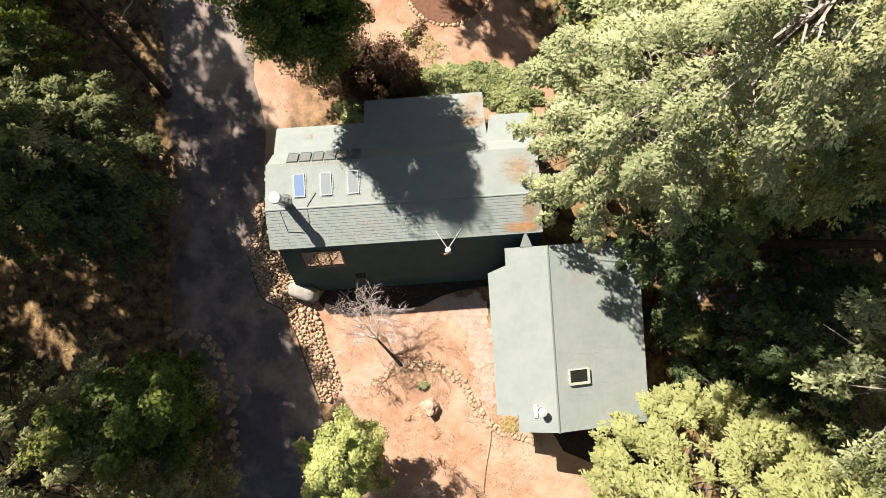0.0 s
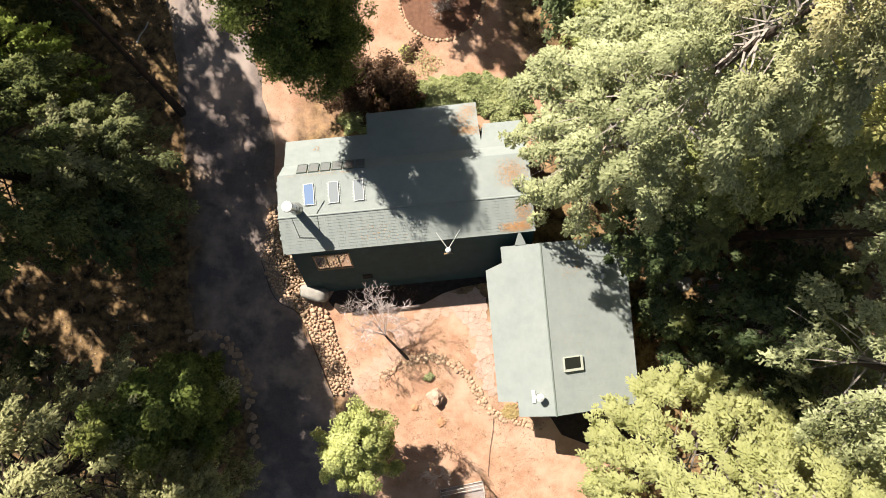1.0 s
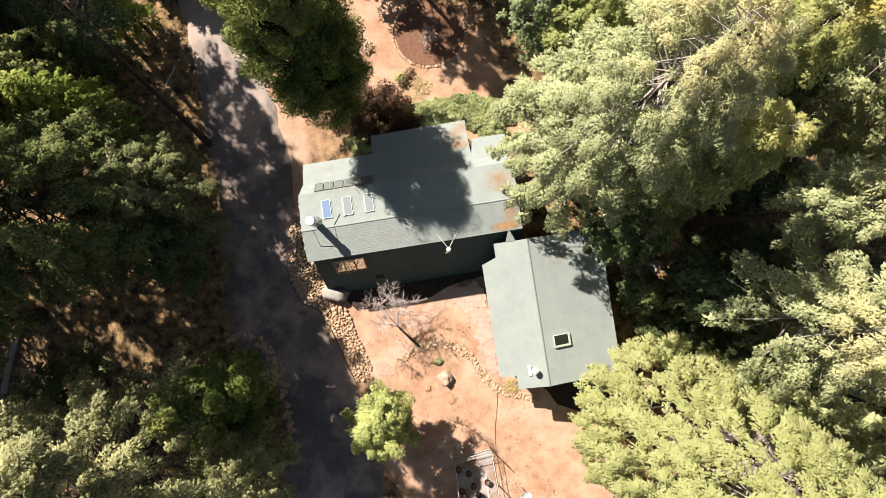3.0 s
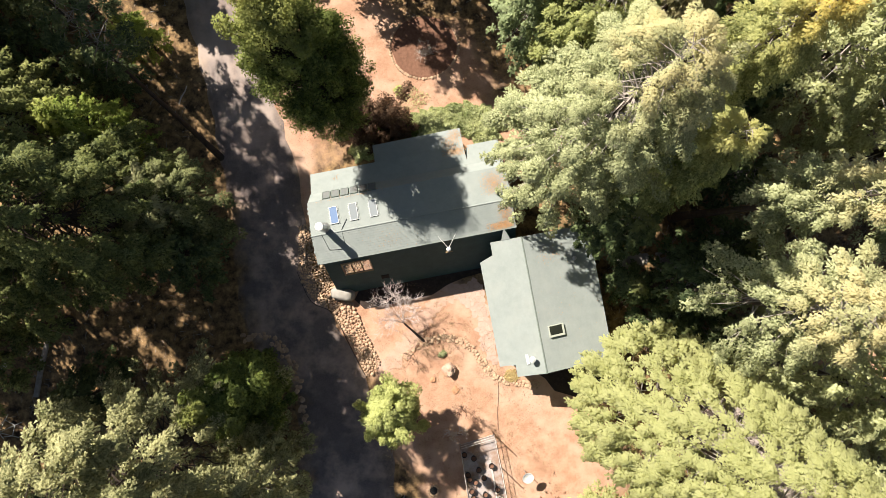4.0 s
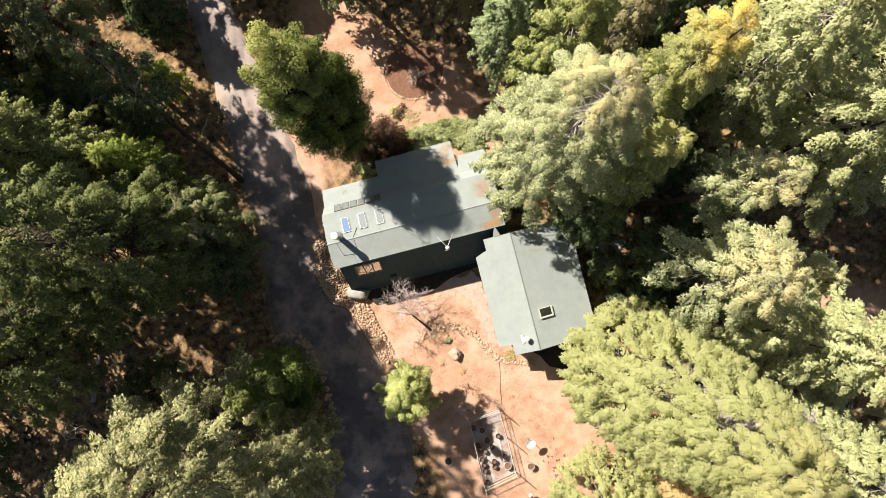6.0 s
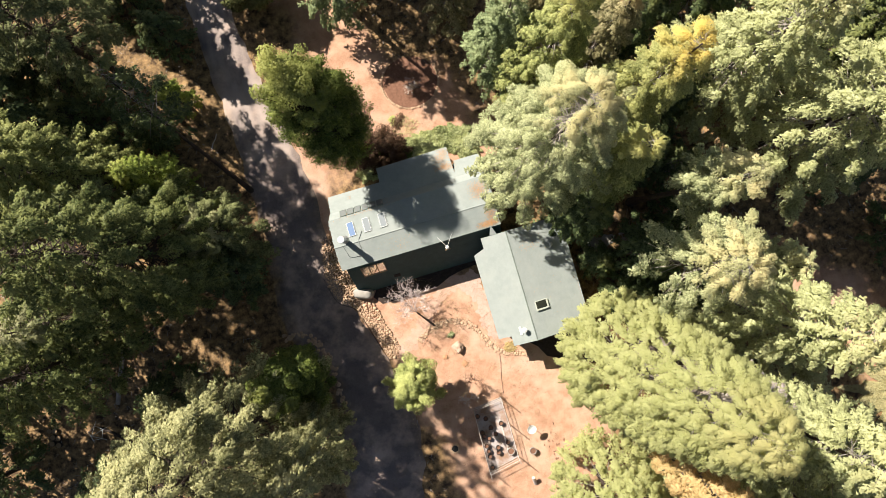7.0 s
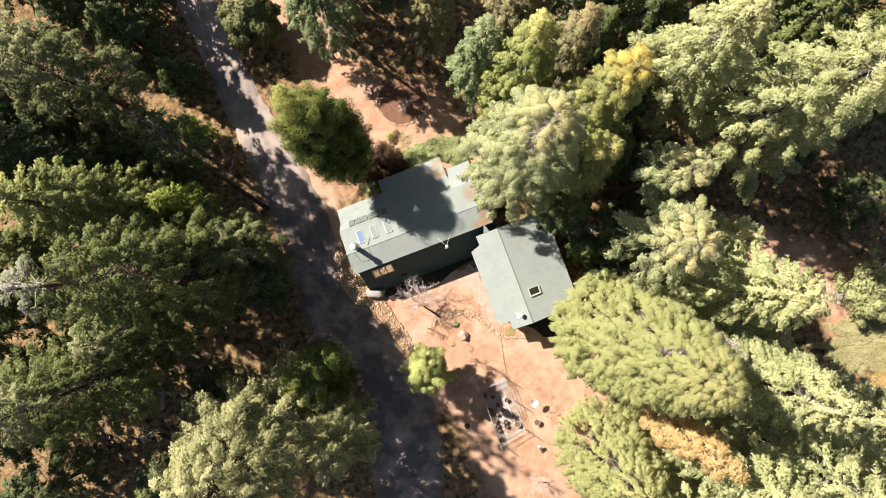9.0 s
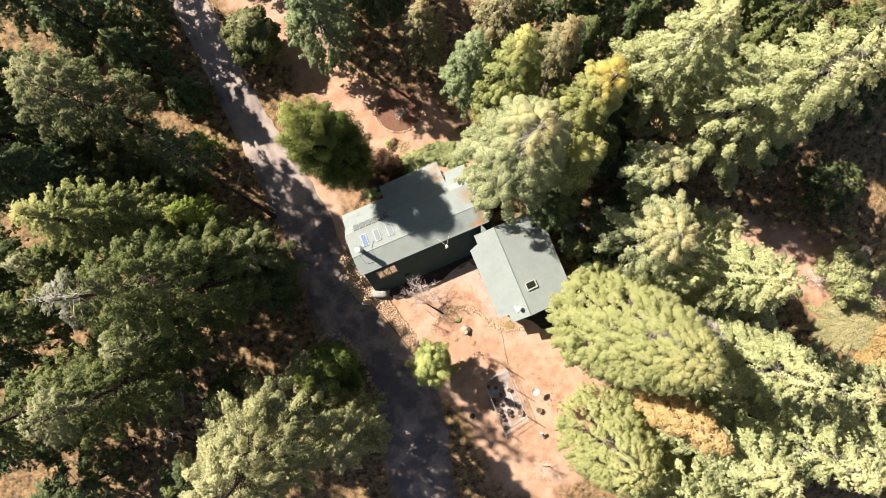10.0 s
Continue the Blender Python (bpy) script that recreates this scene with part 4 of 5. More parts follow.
def spread_disks(inside, box_, radii, tries, seed):
    """Random places for disks that barely overlap: (x, y, r)."""
    rng = random.Random(seed)
    out, grid = [], {}
    for _ in range(tries):
        x, y, r = rng.uniform(box_[0], box_[1]), rng.uniform(box_[2], box_[3]), rng.choice(radii) * rng.uniform(0.85, 1.15)
        if not inside(x, y):
            continue
        key = (int(x // 1), int(y // 1))
        near = [d for i in (-1, 0, 1) for j in (-1, 0, 1) for d in grid.get((key[0] + i, key[1] + j), ())]
        if all((x - a) ** 2 + (y - b) ** 2 > (0.82 * (r + q)) ** 2 for a, b, q in near):
            out.append((x, y, r))
            grid.setdefault(key, []).append((x, y, r))
    return out


def lay_stones(parent, disks, seed, flat=0.62, low=0.02, limit=300):
    rng = random.Random(seed)
    rest_v, rest_f = [], []
    for k, (x, y, r) in enumerate(disks):
        m = pose(x, y, low + r * flat * 0.45, rng.uniform(-12, 12), rng.uniform(-12, 12), rng.uniform(0, 360)) @ Matrix.Diagonal(
            (2.15 * r * rng.uniform(0.95, 1.2), 2.15 * r * rng.uniform(0.8, 1.0), 2 * r * flat, 1))
        me = ROCKS[rng.randrange(6)]
        if k < limit:
            ob = new("stone", me)
            ob.parent, ob.matrix_basis = parent, m
        else:
            o = len(rest_v)
            rest_v += [m @ v.co for v in me.vertices]
            rest_f += [[o + i for i in p.vertices] for p in me.polygons]
    if rest_v:
        tagged(add_mesh("stone_fill", rest_v, rest_f, M_STONE, parent, True), kind="stuff")


def between(pairs):
    """A test for lying between a left and a right line, given as (y, left x, right x) from high y to low."""
    ys = [p[0] for p in pairs][::-1]
    ls, rs = [p[1] for p in pairs][::-1], [p[2] for p in pairs][::-1]
    return lambda x, y: ys[0] <= y <= ys[-1] and np.interp(y, ys, ls) <= x <= np.interp(y, ys, rs)


strip = between([(3.4, -11.75, -11.2), (1.5, -12.1, -10.2), (-0.3, -12.25, -9.6), (-1.7, -12.0, -9.5), (-2.9, -11.4, -8.4), (-4.0, -9.9, -8.0), (-6.2, -8.95, -7.4),
                 (-8.7, -8.05, -6.5), (-9.7, -7.75, -7.0)])
band = base("stone_border", Matrix(), "band of tan field stones between the drive and the yard", "stones")
STRIP = spread_disks(strip, (-12.4, -6.2, -9.8, 3.5), (0.08, 0.10, 0.115, 0.14, 0.18), 40000, 3)
lay_stones(band, sorted(STRIP, key=lambda d: d[1]), 4, flat=0.75, low=0.05)

edge = smooth_line([(-12.45, -0.4, 0.06), (-11.6, -3.0, 0.06), (-9.95, -4.15, 0.06), (-9.1, -6.3, 0.06), (-8.2, -8.8, 0.06),
                    (-7.75, -9.9, 0.06)], 4)
tagged(part("drive_edging", tube(bmesh.new(), edge, [0.022] * len(edge), 6), M_BLACK), "dark edging along the drive", "edging", kind="structure")

# pale concrete end of the retaining wall at the corner of the house
bm = bmesh.new()
bmesh.ops.create_icosphere(bm, subdivisions=4, radius=1.0)
for v in bm.verts:
    v.co = Vector([math.copysign(abs(q) ** 0.62 * k, q) for q, k in zip(v.co, (1.0, 0.52, 0.85))])
    v.co += v.normal * 0.04 * noise.noise(v.co * 2.3)
bm.transform(pose(-8.85, -2.72, 0.12, 0, 0, -16))
tagged(part("retaining_wall", bm, M_CONCRETE), "pale rounded concrete retaining wall at the house corner", "wall")

arc = smooth_line([(-4.4, -8.6, 0), (-3.0, -7.6, 0), (-2.1, -7.45, 0), (-1.0, -7.4, 0), (0.2, -7.7, 0), (1.1, -8.4, 0), (1.85, -9.5, 0), (2.45, -10.6, 0), (3.2, -11.35, 0), (4.2, -11.75, 0),
                   (5.6, -12.15, 0), (6.7, -12.35, 0)], 6)
ring = base("garden_edging", Matrix(), "curved edging of tan stones round the planting bed", "stones")
rng0 = random.Random(11)
ARC = []
for p, q in zip(arc, arc[1:]):
    side = Vector((-(q - p).y, (q - p).x, 0)).normalized()
    for w in (-0.2, 0.0, 0.2):
        if rng0.random() < 0.85:
            c = p + side * (w + rng0.uniform(-0.06, 0.06))
            ARC.append((c.x + rng0.uniform(-0.05, 0.05), c.y + rng0.uniform(-0.05, 0.05), rng0.uniform(0.08, 0.17)))
lay_stones(ring, ARC, 12, flat=0.42, low=0.0)

isle = base("stone_border", Matrix(), "line of grey stones round the island by the drive", "stones")
ISLE = []
for p in smooth_line([(-17.6, -5.4, 0), (-16.4, -5.3, 0), (-15.0, -5.9, 0), (-14.2, -7.2, 0), (-13.6, -9.0, 0), (-13.4, -11.0, 0), (-13.3, -13.0, 0)], 5):
    for _ in range(2):
        ISLE.append((p.x + rng0.uniform(-0.35, 0.35), p.y + rng0.uniform(-0.3, 0.3), rng0.uniform(0.14, 0.26)))
lay_stones(isle, ISLE, 13)


def cells(inside, box_, step, seed, joint=0.006):
    """Voronoi cells of jittered seeds: outlines, drawn in a little."""
    rng = random.Random(seed)
    pts = []
    y = box_[2] - 2 * step
    while y < box_[3] + 2 * step:
        x = box_[0] - 2 * step
        while x < box_[1] + 2 * step:
            pts.append((x + rng.uniform(-0.42, 0.42) * step, y + rng.uniform(-0.42, 0.42) * step))
            x += step
        y += step
    out = []
    for cx, cy in pts:
        if not inside(cx, cy):
            continue
        poly = [(cx + a * step * 1.4, cy + b * step * 1.4) for a, b in ((-1, -1), (1, -1), (1, 1), (-1, 1))]
        for ox, oy in pts:
            dx, dy = ox - cx, oy - cy
            d = math.hypot(dx, dy)
            if d < 1e-6 or d > 3 * step:
                continue
            lim = d / 2 - joint
            got = []
            for (ax, ay), (bx, by) in zip(poly, poly[1:] + poly[:1]):
                sa, sb = ((ax - cx) * dx + (ay - cy) * dy) / d - lim, ((bx - cx) * dx + (by - cy) * dy) / d - lim
                if sa <= 0:
                    got.append((ax, ay))
                if sa * sb < 0:
                    t = sa / (sa - sb)
                    got.append((ax + t * (bx - ax), ay + t * (by - ay)))
            poly = got
            if len(poly) < 3:
                break
        if len(poly) >= 3:
            out.append(poly)
    return out


def flag_path(label, inside, box_, step, seed, mat):
    path = base("flagstone_path", Matrix(), label, "path", kind="structure")
    rng = random.Random(seed)
    for poly in cells(inside, box_, step, seed, 0.006 if mat == M_FLAG else 0.002):
        bm = bmesh.new()
        top = (0.012 if mat == M_FLAG else 0.007) + rng.uniform(-0.003, 0.004)
        prism(bm, poly, lambda x, y: -0.06, lambda x, y: top)
        part("flagstone", bm, mat, path)


main_path = between([(-2.9, -1.5, 2.7), (-3.9, 0.2, 2.9), (-4.6, 0.9, 3.0), (-5.7, 1.65, 3.1), (-6.6, 1.9, 3.15), (-8, 1.95, 3.3), (-10.4, 2.75, 3.45)])
flag_path("pink flagstone path along the wing", main_path, (-2, 3.6, -10.4, -2.7), 0.42, 21, M_FLAG)
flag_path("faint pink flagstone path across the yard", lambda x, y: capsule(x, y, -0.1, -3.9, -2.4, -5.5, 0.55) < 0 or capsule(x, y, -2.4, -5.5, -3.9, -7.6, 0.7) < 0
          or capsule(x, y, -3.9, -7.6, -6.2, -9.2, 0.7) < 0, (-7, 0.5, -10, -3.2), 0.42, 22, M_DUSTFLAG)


def boulder(x, y, r, seed, label, flat=0.7, mat=None):
    rng = random.Random(seed)
    bm = bmesh.new()
    bmesh.ops.create_icosphere(bm, subdivisions=3, radius=r)
    for v in bm.verts:
        n = v.co.normalized()
        v.co *= 1 + 0.55 * noise.noise(n * 1.5 + Vector((seed, 0, 0))) + 0.12 * noise.noise(n * 4 + Vector((0, seed, 0)))
        v.co.z *= flat
    ob = part("boulder", bm, mat or M_BOULDER)
    ob.matrix_world = pose(x, y, r * flat * 0.55, 0, 0, rng.uniform(0, 90))
    return tagged(ob, label, "rock")


boulder(-0.80, -10.05, 0.56, 3, "large pale pink boulder in the yard")
boulder(-2.3, -10.75, 0.22, 4, "small reddish stone in the dirt", 0.3, M_REDSTONE)
boulder(-0.55, -11.8, 0.30, 5, "small flat reddish stone in the dirt", 0.2, M_REDSTONE)


def bare_tree(name, x, y, h, lean, label, seed, depth=5, spread=0.55, first=0.09, mat=None, forks=3, category="tree", pull=(0, 0, 0), reach=1.0, stem=0.42):
    """A leafless tree: a leaning trunk that forks into finer and finer twigs."""
    rng = random.Random(seed)
    tree = base(name, pose(x, y, 0), label, category)
    trunk, twigs = bmesh.new(), bmesh.new()

    def grow(p, d, ln, r, level):
        pts, rad = [p], [r]
        for j in range(3):
            d = (d + Vector((rng.gauss(0, 0.1), rng.gauss(0, 0.1), rng.gauss(0.02, 0.08)))).normalized()
            pts.append(pts[-1] + d * ln / 3)
            rad.append(r * (1 - 0.14 * (j + 1)))
        tube(trunk if level == 0 else twigs, pts, rad, 7 if level < 2 else 4, cap=level == 0)
        if level >= depth:
            return
        for j in range(forks + (2 if level == 0 else 1 if level < 3 else 0)):
            t = 3 if level == 0 else rng.choice((1, 2, 3)) if j else 3
            turn = Vector((rng.gauss(0, 1), rng.gauss(0, 1), rng.gauss(0.15, 0.6))).normalized()
            grow(pts[t], (d + turn * spread * (1.1 if level else 0.85) + Vector(pull)).normalized(), ln * (rng.uniform(0.6, 0.9) if level == 0 else rng.uniform(0.55, 0.8)) * reach, max(rad[t] * 0.56, 0.0105), level + 1)

    grow(Vector((0, 0, -0.05)), Vector(lean).normalized(), h * stem, first, 0)
    part("trunk", trunk, M_BARK, tree)
    tagged(part("twigwork", twigs, mat or M_PALEWOOD, tree), kind="stuff")
    return tree


bare_tree("bare_tree", -2.6, -7.5, 5.8, (-0.62, 0.72, 0.6), "leaning leafless tree with pale twigs in the yard", 28, depth=5, first=0.12, spread=0.9, forks=3, mat=M_TWIG, pull=(0.05, 0.25, 0.2), reach=0.95, stem=0.47)
bare_tree("bare_shrub", -2.6, -7.2, 1.5, (0.3, 0.5, 0.8), "small leafless reddish shrub by the bed", 8, depth=3, spread=0.8, first=0.03, mat=M_REDTWIG, category="shrub")
bare_tree("bare_shrub", -3.6, -8.4, 1.4, (-0.4, -0.2, 0.8), "small leafless reddish shrub by the bed", 9, depth=3, spread=0.8, first=0.03, mat=M_REDTWIG, category="shrub")
bare_tree("bare_sapling", 0.1, -13.5, 2.6, (0.1, 0.1, 1), "thin dark leafless sapling in the yard", 10, depth=4, spread=0.6, first=0.025, mat=M_REDTWIG)
bare_tree("bare_shrub", -0.5, -15.6, 2.0, (-0.2, 0.2, 0.9), "pale leafless brush beside the fence", 12, depth=4, spread=0.9, first=0.03, category="shrub")
bare_tree("bare_shrub", 1.2, 16.2, 2.2, (-0.3, -0.3, 0.8), "grey dead branches in the round bed", 13, depth=4, spread=0.9, first=0.05, category="shrub")
bare_tree("bare_shrub", 3.3, -28.6, 3.4, (-0.4, 0.3, 0.8), "pale bare branches at the edge of the yard", 14, depth=4, spread=0.7, first=0.06, category="shrub")

# dark ground patches that paint the deep shade at the foot of the walls
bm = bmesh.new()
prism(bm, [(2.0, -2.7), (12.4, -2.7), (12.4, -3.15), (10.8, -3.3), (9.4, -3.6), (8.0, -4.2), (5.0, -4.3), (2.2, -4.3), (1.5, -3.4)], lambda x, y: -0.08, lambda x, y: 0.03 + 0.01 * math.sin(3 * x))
ob = tagged(part("soil_bed", bm, M_SHADEPATCH), "dark patch painting the deep shade along the foot of the sloping wall", "bed", kind="structure")
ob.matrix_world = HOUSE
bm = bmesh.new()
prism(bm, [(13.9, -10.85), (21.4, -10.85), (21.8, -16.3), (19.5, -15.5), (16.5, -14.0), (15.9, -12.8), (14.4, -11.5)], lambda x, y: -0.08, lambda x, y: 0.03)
ob = tagged(part("soil_bed", bm, M_SHADEPATCH), "dark patch painting the deep shade behind the gable of the wing", "bed", kind="structure")
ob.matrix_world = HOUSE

# round mulch bed north of the house
bm = bmesh.new()
outline = [(0.35 + (2.75 + 0.2 * noise.noise((math.cos(a) * 2, math.sin(a) * 2, 1))) * math.cos(a), 16.95 + 2.55 * math.sin(a)) for a in (2 * math.pi * k / 40 for k in range(40))]
prism(bm, outline, lambda x, y: -0.06, lambda x, y: 0.05)
tagged(part("mulch_bed", bm, M_MULCH), "round bed of dark brown mulch", "bed", kind="structure")
circle = base("garden_edging", Matrix(), "ring of small stones round the mulch bed", "stones")
lay_stones(circle, [(0.35 + 2.85 * math.cos(a) + rng0.uniform(-.04, .04), 16.95 + 2.65 * math.sin(a), rng0.uniform(0.09, 0.15))
                    for a in (math.pi * (0.75 + 1.35 * k / 46) for k in range(47))], 15, 0.4)


def leaf_bank(name, x, y, rx, ry, h, turn, mat, label, count, seed, category="hedge", leaf=0.75):
    """A low uneven carpet of leaves."""
    rng = np.random.default_rng(seed)
    bank = base(name, pose(x, y, 0, 0, 0, turn), label, category)
    ang, rad = rng.uniform(0, 6.2832, count), np.sqrt(rng.random(count))
    rough = np.array([noise.noise((c * 1.7 + seed, d * 1.7, 0.0)) + 0.9 * noise.noise((c * 5 + seed, d * 5, 4.0)) for c, d in zip(np.cos(ang), np.sin(ang))])
    x, y = rx * rad * (1 + 0.5 * rough) * np.cos(ang), ry * rad * (1 + 0.5 * rough) * np.sin(ang)
    bumps = np.array([noise.noise((c * 1.9 + seed, d * 1.9, 2.0)) for c, d in zip(x, y)])
    top = h * np.clip(1 - rad ** 3, 0, 1) * (0.65 + 0.5 * bumps) + 0.06
    p = np.stack([x, y, top * rng.uniform(0.55, 1.05, count)], 1)
    a = rng.normal(0, 1, (count, 3)) * np.array((1, 1, 0.4))
    up = rng.normal(0, 0.5, (count, 3)) + np.array((0, 0, 1.0))
    part("stem", tube(bmesh.new(), [(0, 0, -0.05), (0.05, 0, h * 0.4), (0.1, 0.05, h * 0.6)], [0.05, 0.035, 0.015], 6), M_BARK, bank)
    size = leaf * rng.uniform(0.7, 1.3, count)
    leaves_mesh("foliage", mat, bank, p, a, up, 0.28 * size, 0.27 * size, np.zeros(count))
    return bank


leaf_bank("ivy_hedge", 0.9, 10.5, 2.7, 1.25, 0.7, -4, F_HEDGE, "light green leafy ivy hedge behind the annex", 16000, 31)
leaf_bank("ivy_hedge", 4.2, 10.0, 2.1, 1.4, 0.7, -30, F_HEDGE, "light green leafy ivy hedge behind the annex", 11000, 32)
# same ivy in the dark foliage, so the oak's shade is painted in
leaf_bank("ivy_hedge", -2.6, 10.2, 2.2, 1.2, 0.7, 5, F_OAK, "ivy hedge under the oak, coloured dark for its shade", 12000, 33)
leaf_bank("shrub", -5.6, 9.1, 1.2, 0.9, 1.4, 0, F_HEDGE, "leafy green shrub by the annex corner", 7000, 34, "shrub")
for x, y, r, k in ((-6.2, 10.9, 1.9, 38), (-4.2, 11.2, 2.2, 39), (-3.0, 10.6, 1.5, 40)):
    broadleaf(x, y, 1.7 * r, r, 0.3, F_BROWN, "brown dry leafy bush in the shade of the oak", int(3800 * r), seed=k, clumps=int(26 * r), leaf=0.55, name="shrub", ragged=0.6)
leaf_bank("grass_tuft", -2.15, 13.5, 0.4, 0.5, 0.4, 20, F_LIME, "bright green tuft in the dirt", 420, 35, "plant", 0.5)
leaf_bank("small_plant", -1.25, -8.7, 0.3, 0.2, 0.25, 20, F_CEDAR, "small grey-green plant in the bed", 500, 36, "plant", 0.5)
leaf_bank("grass_tuft", 4.25, -11.2, 0.55, 0.5, 0.07, 10, F_STRAWGREEN, "yellow-green strip of grass under the wing eave", 1500, 41, "plant", 0.3)
leaf_bank("grass_tuft", -1.0, 12.7, 1.2, 0.9, 0.12, 0, F_HEDGE, "thin patch of green weeds", 420, 37, "plant", 0.32)


# the clearing east of the house
leaf_bank("meadow_grass", 42.3, -24.4, 5.5, 3.6, 0.7, -20, F_MEADOW, "pale green dry grass in the clearing", 34000, 51, "grass", 0.5)
leaf_bank("brush", 43.0, -30.8, 4.2, 3.4, 1.6, 10, F_ORANGE, "orange dry brush at the edge of the clearing", 15000, 52, "shrub", 0.9)
leaf_bank("brush", 47.5, -27.5, 3.6, 3.0, 1.4, 40, F_ORANGE, "orange dry brush at the edge of the clearing", 9000, 53, "shrub", 0.9)
broadleaf(42.6, -18.2, 5.2, 3.4, 0.6, F_BRIGHT, "pale green bush with grey branches in the clearing", 16000, seed=54, clumps=70, leaf=0.8, name="shrub", ragged=0.5)
bare_tree("bare_shrub", 38.6, -17.8, 3.0, (0.1, 0.2, 0.9), "pinkish leafless brush beside the path", 55, depth=4, spread=0.9, first=0.05, category="shrub", mat=M_TWIG)
bare_tree("bare_shrub", 41.8, -17.4, 5.0, (0.2, 0.1, 0.9), "grey dead branches in the pale bush", 56, depth=4, spread=0.9, first=0.07, category="shrub")

# ---- garden enclosure ----
def build_enclosure():
    fence = base("garden_fence", Matrix(), "weathered wire fence on thin posts round potted plants", "fence")
    corner = [(-0.7, -16.4), (2.2, -15.9), (2.45, -18.7), (2.65, -22.1), (-0.45, -22.9), (-0.6, -19.4)]
    for x, y in corner:
        part("post", tube(bmesh.new(), [(x, y, -0.1), (x + 0.05, y, 2.3)], [0.05, 0.04], 7), M_DEADWOOD, fence)
    for (ax, ay), (bx, by) in zip(corner, corner[1:] + corner[:1]):
        for z in (1.25, 0.65, 0.1):
            part("rail", tube(bmesh.new(), [(ax, ay, z), (bx, by, z)], [0.022, 0.022], 6), M_PALEWOOD, fence)
        bm = bmesh.new()
        ln = math.hypot(bx - ax, by - ay)
        for k in range(1, int(ln / 0.14)):
            t = k * 0.14 / ln
            x, y = ax + t * (bx - ax), ay + t * (by - ay)
            tube(bm, [(x, y, 0.02), (x, y, 1.25)], [0.004, 0.004], 3, cap=False)
        for k in range(1, 9):
            tube(bm, [(ax, ay, k * 0.15), (bx, by, k * 0.15)], [0.004, 0.004], 3, cap=False)
        part("wire_mesh", bm, M_DEADWOOD, fence)
    bm = bmesh.new()
    prism(bm, [(-0.68, -16.4), (2.18, -15.9), (2.63, -22.1), (-0.45, -22.85)], lambda x, y: -0.05, lambda x, y: 0.035)
    tagged(part("ground_cloth", bm, M_CLOTH), "pale grey ground cloth inside the fence", "cloth")
    board = part("board", box(bmesh.new(), -0.07, 0.07, -1.9, 1.9, 0.04, 0.10, bevel=0.01), M_PALEWOOD)
    board.matrix_world = pose(1.75, -19.9, 0, 0, 0, 3)
    tagged(board, "long pale board lying on the cloth", "board")


build_enclosure()


def build_pot(r, h, mat):
    pot = base("plant_pot", Matrix(), "black plastic plant pot with dry soil", "pot", "pots inside the fence")
    bm = bmesh.new()
    lathe(bm, [(r * 0.8, 0), (r, h), (r * 1.06, h), (r * 1.06, h + 0.03), (r * 0.92, h + 0.03), (r * 0.88, h - 0.06), (0.02, h - 0.06)], sides=16)
    part("bucket", bm, mat, pot)
    part("soil", lathe(bmesh.new(), [(r * 0.86, h - 0.10), (r * 0.86, h - 0.05)], sides=16), M_MULCH, pot)
    return pot


pot = build_pot(0.22, 0.36, M_BLACK)
pot.matrix_world = pose(-0.25, -19.3, 0.03)
for x, y in ((-0.2, -20.3), (-0.12, -20.85), (-0.1, -21.4), (-0.1, -22.5), (0.9, -20.7), (0.83, -21.2), (1.95, -20.4), (1.7, -18.4), (-0.45, -17.2), (-0.35, -18.9), (0.3, -17.6), (0.6, -18.6),
             (0.2, -19.6), (0.95, -19.3)):
    copy_thing(pot, pose(x, y, 0.03, 0, 0, 40 * x))
big = build_pot(0.34, 0.45, M_CONCRETE)
big.matrix_world = pose(2.05, -21.3, 0.03)
tagged(big, "large pale planter at the fence corner", "pot")
tub = build_pot(0.33, 0.5, M_DEADWOOD)
tub.matrix_world = pose(4.2, -21.75, 0.0)
tagged(tub, "grey tub standing alone in the dirt", "pot")


def build_dish():
    dish = base("satellite_dish", pose(4.4, -19.2, 0), "white satellite dish on a post in the yard", "dish")
    part("post", tube(bmesh.new(), [(0, 0, -0.1), (0, 0, 1.35)], [0.035, 0.035], 8), M_METAL, dish)
    bm = bmesh.new()
    m = pose(0.05, -0.05, 1.5, 14, 0, 20)
    lathe(bm, [(0.03, 0.0), (0.2, 0.03), (0.38, 0.10), (0.47, 0.16), (0.45, 0.165), (0.3, 0.09), (0.02, 0.02)], m, 24)
    bowl = part("bowl", bm, M_WHITE, dish, "white bowl")
    part("arm", tube(bmesh.new(), [m @ Vector((0, -0.3, 0.1)), m @ Vector((0, -0.25, 0.5)), m @ Vector((0, 0, 0.62))], [0.015] * 3, 6), M_WHITE, bowl)
    part("receiver", box(bmesh.new(), -0.05, 0.05, -0.05, 0.05, 0.58, 0.70, m, 0.01), M_WHITE, bowl)


build_dish()

hose = smooth_line([(3.1, -11.6, 0.04), (3.0, -12.6, 0.04), (2.75, -14.0, 0.04), (2.6, -15.6, 0.04)], 5)
tagged(part("garden_hose", tube(bmesh.new(), hose, [0.014] * len(hose), 6), M_BLACK), "thin dark hose lying across the dirt", "hose")

ringfire = base("fire_ring", pose(-3.35, -19.95, 0), "dark ring of stones with ash", "fire ring")
lay_stones(ringfire, [(0.42 * math.cos(a), 0.42 * math.sin(a), 0.13) for a in (2 * math.pi * k / 11 for k in range(11))], 41)
part("ash", lathe(bmesh.new(), [(0.36, -0.02), (0.34, 0.03)], sides=18), M_BLACK, ringfire)

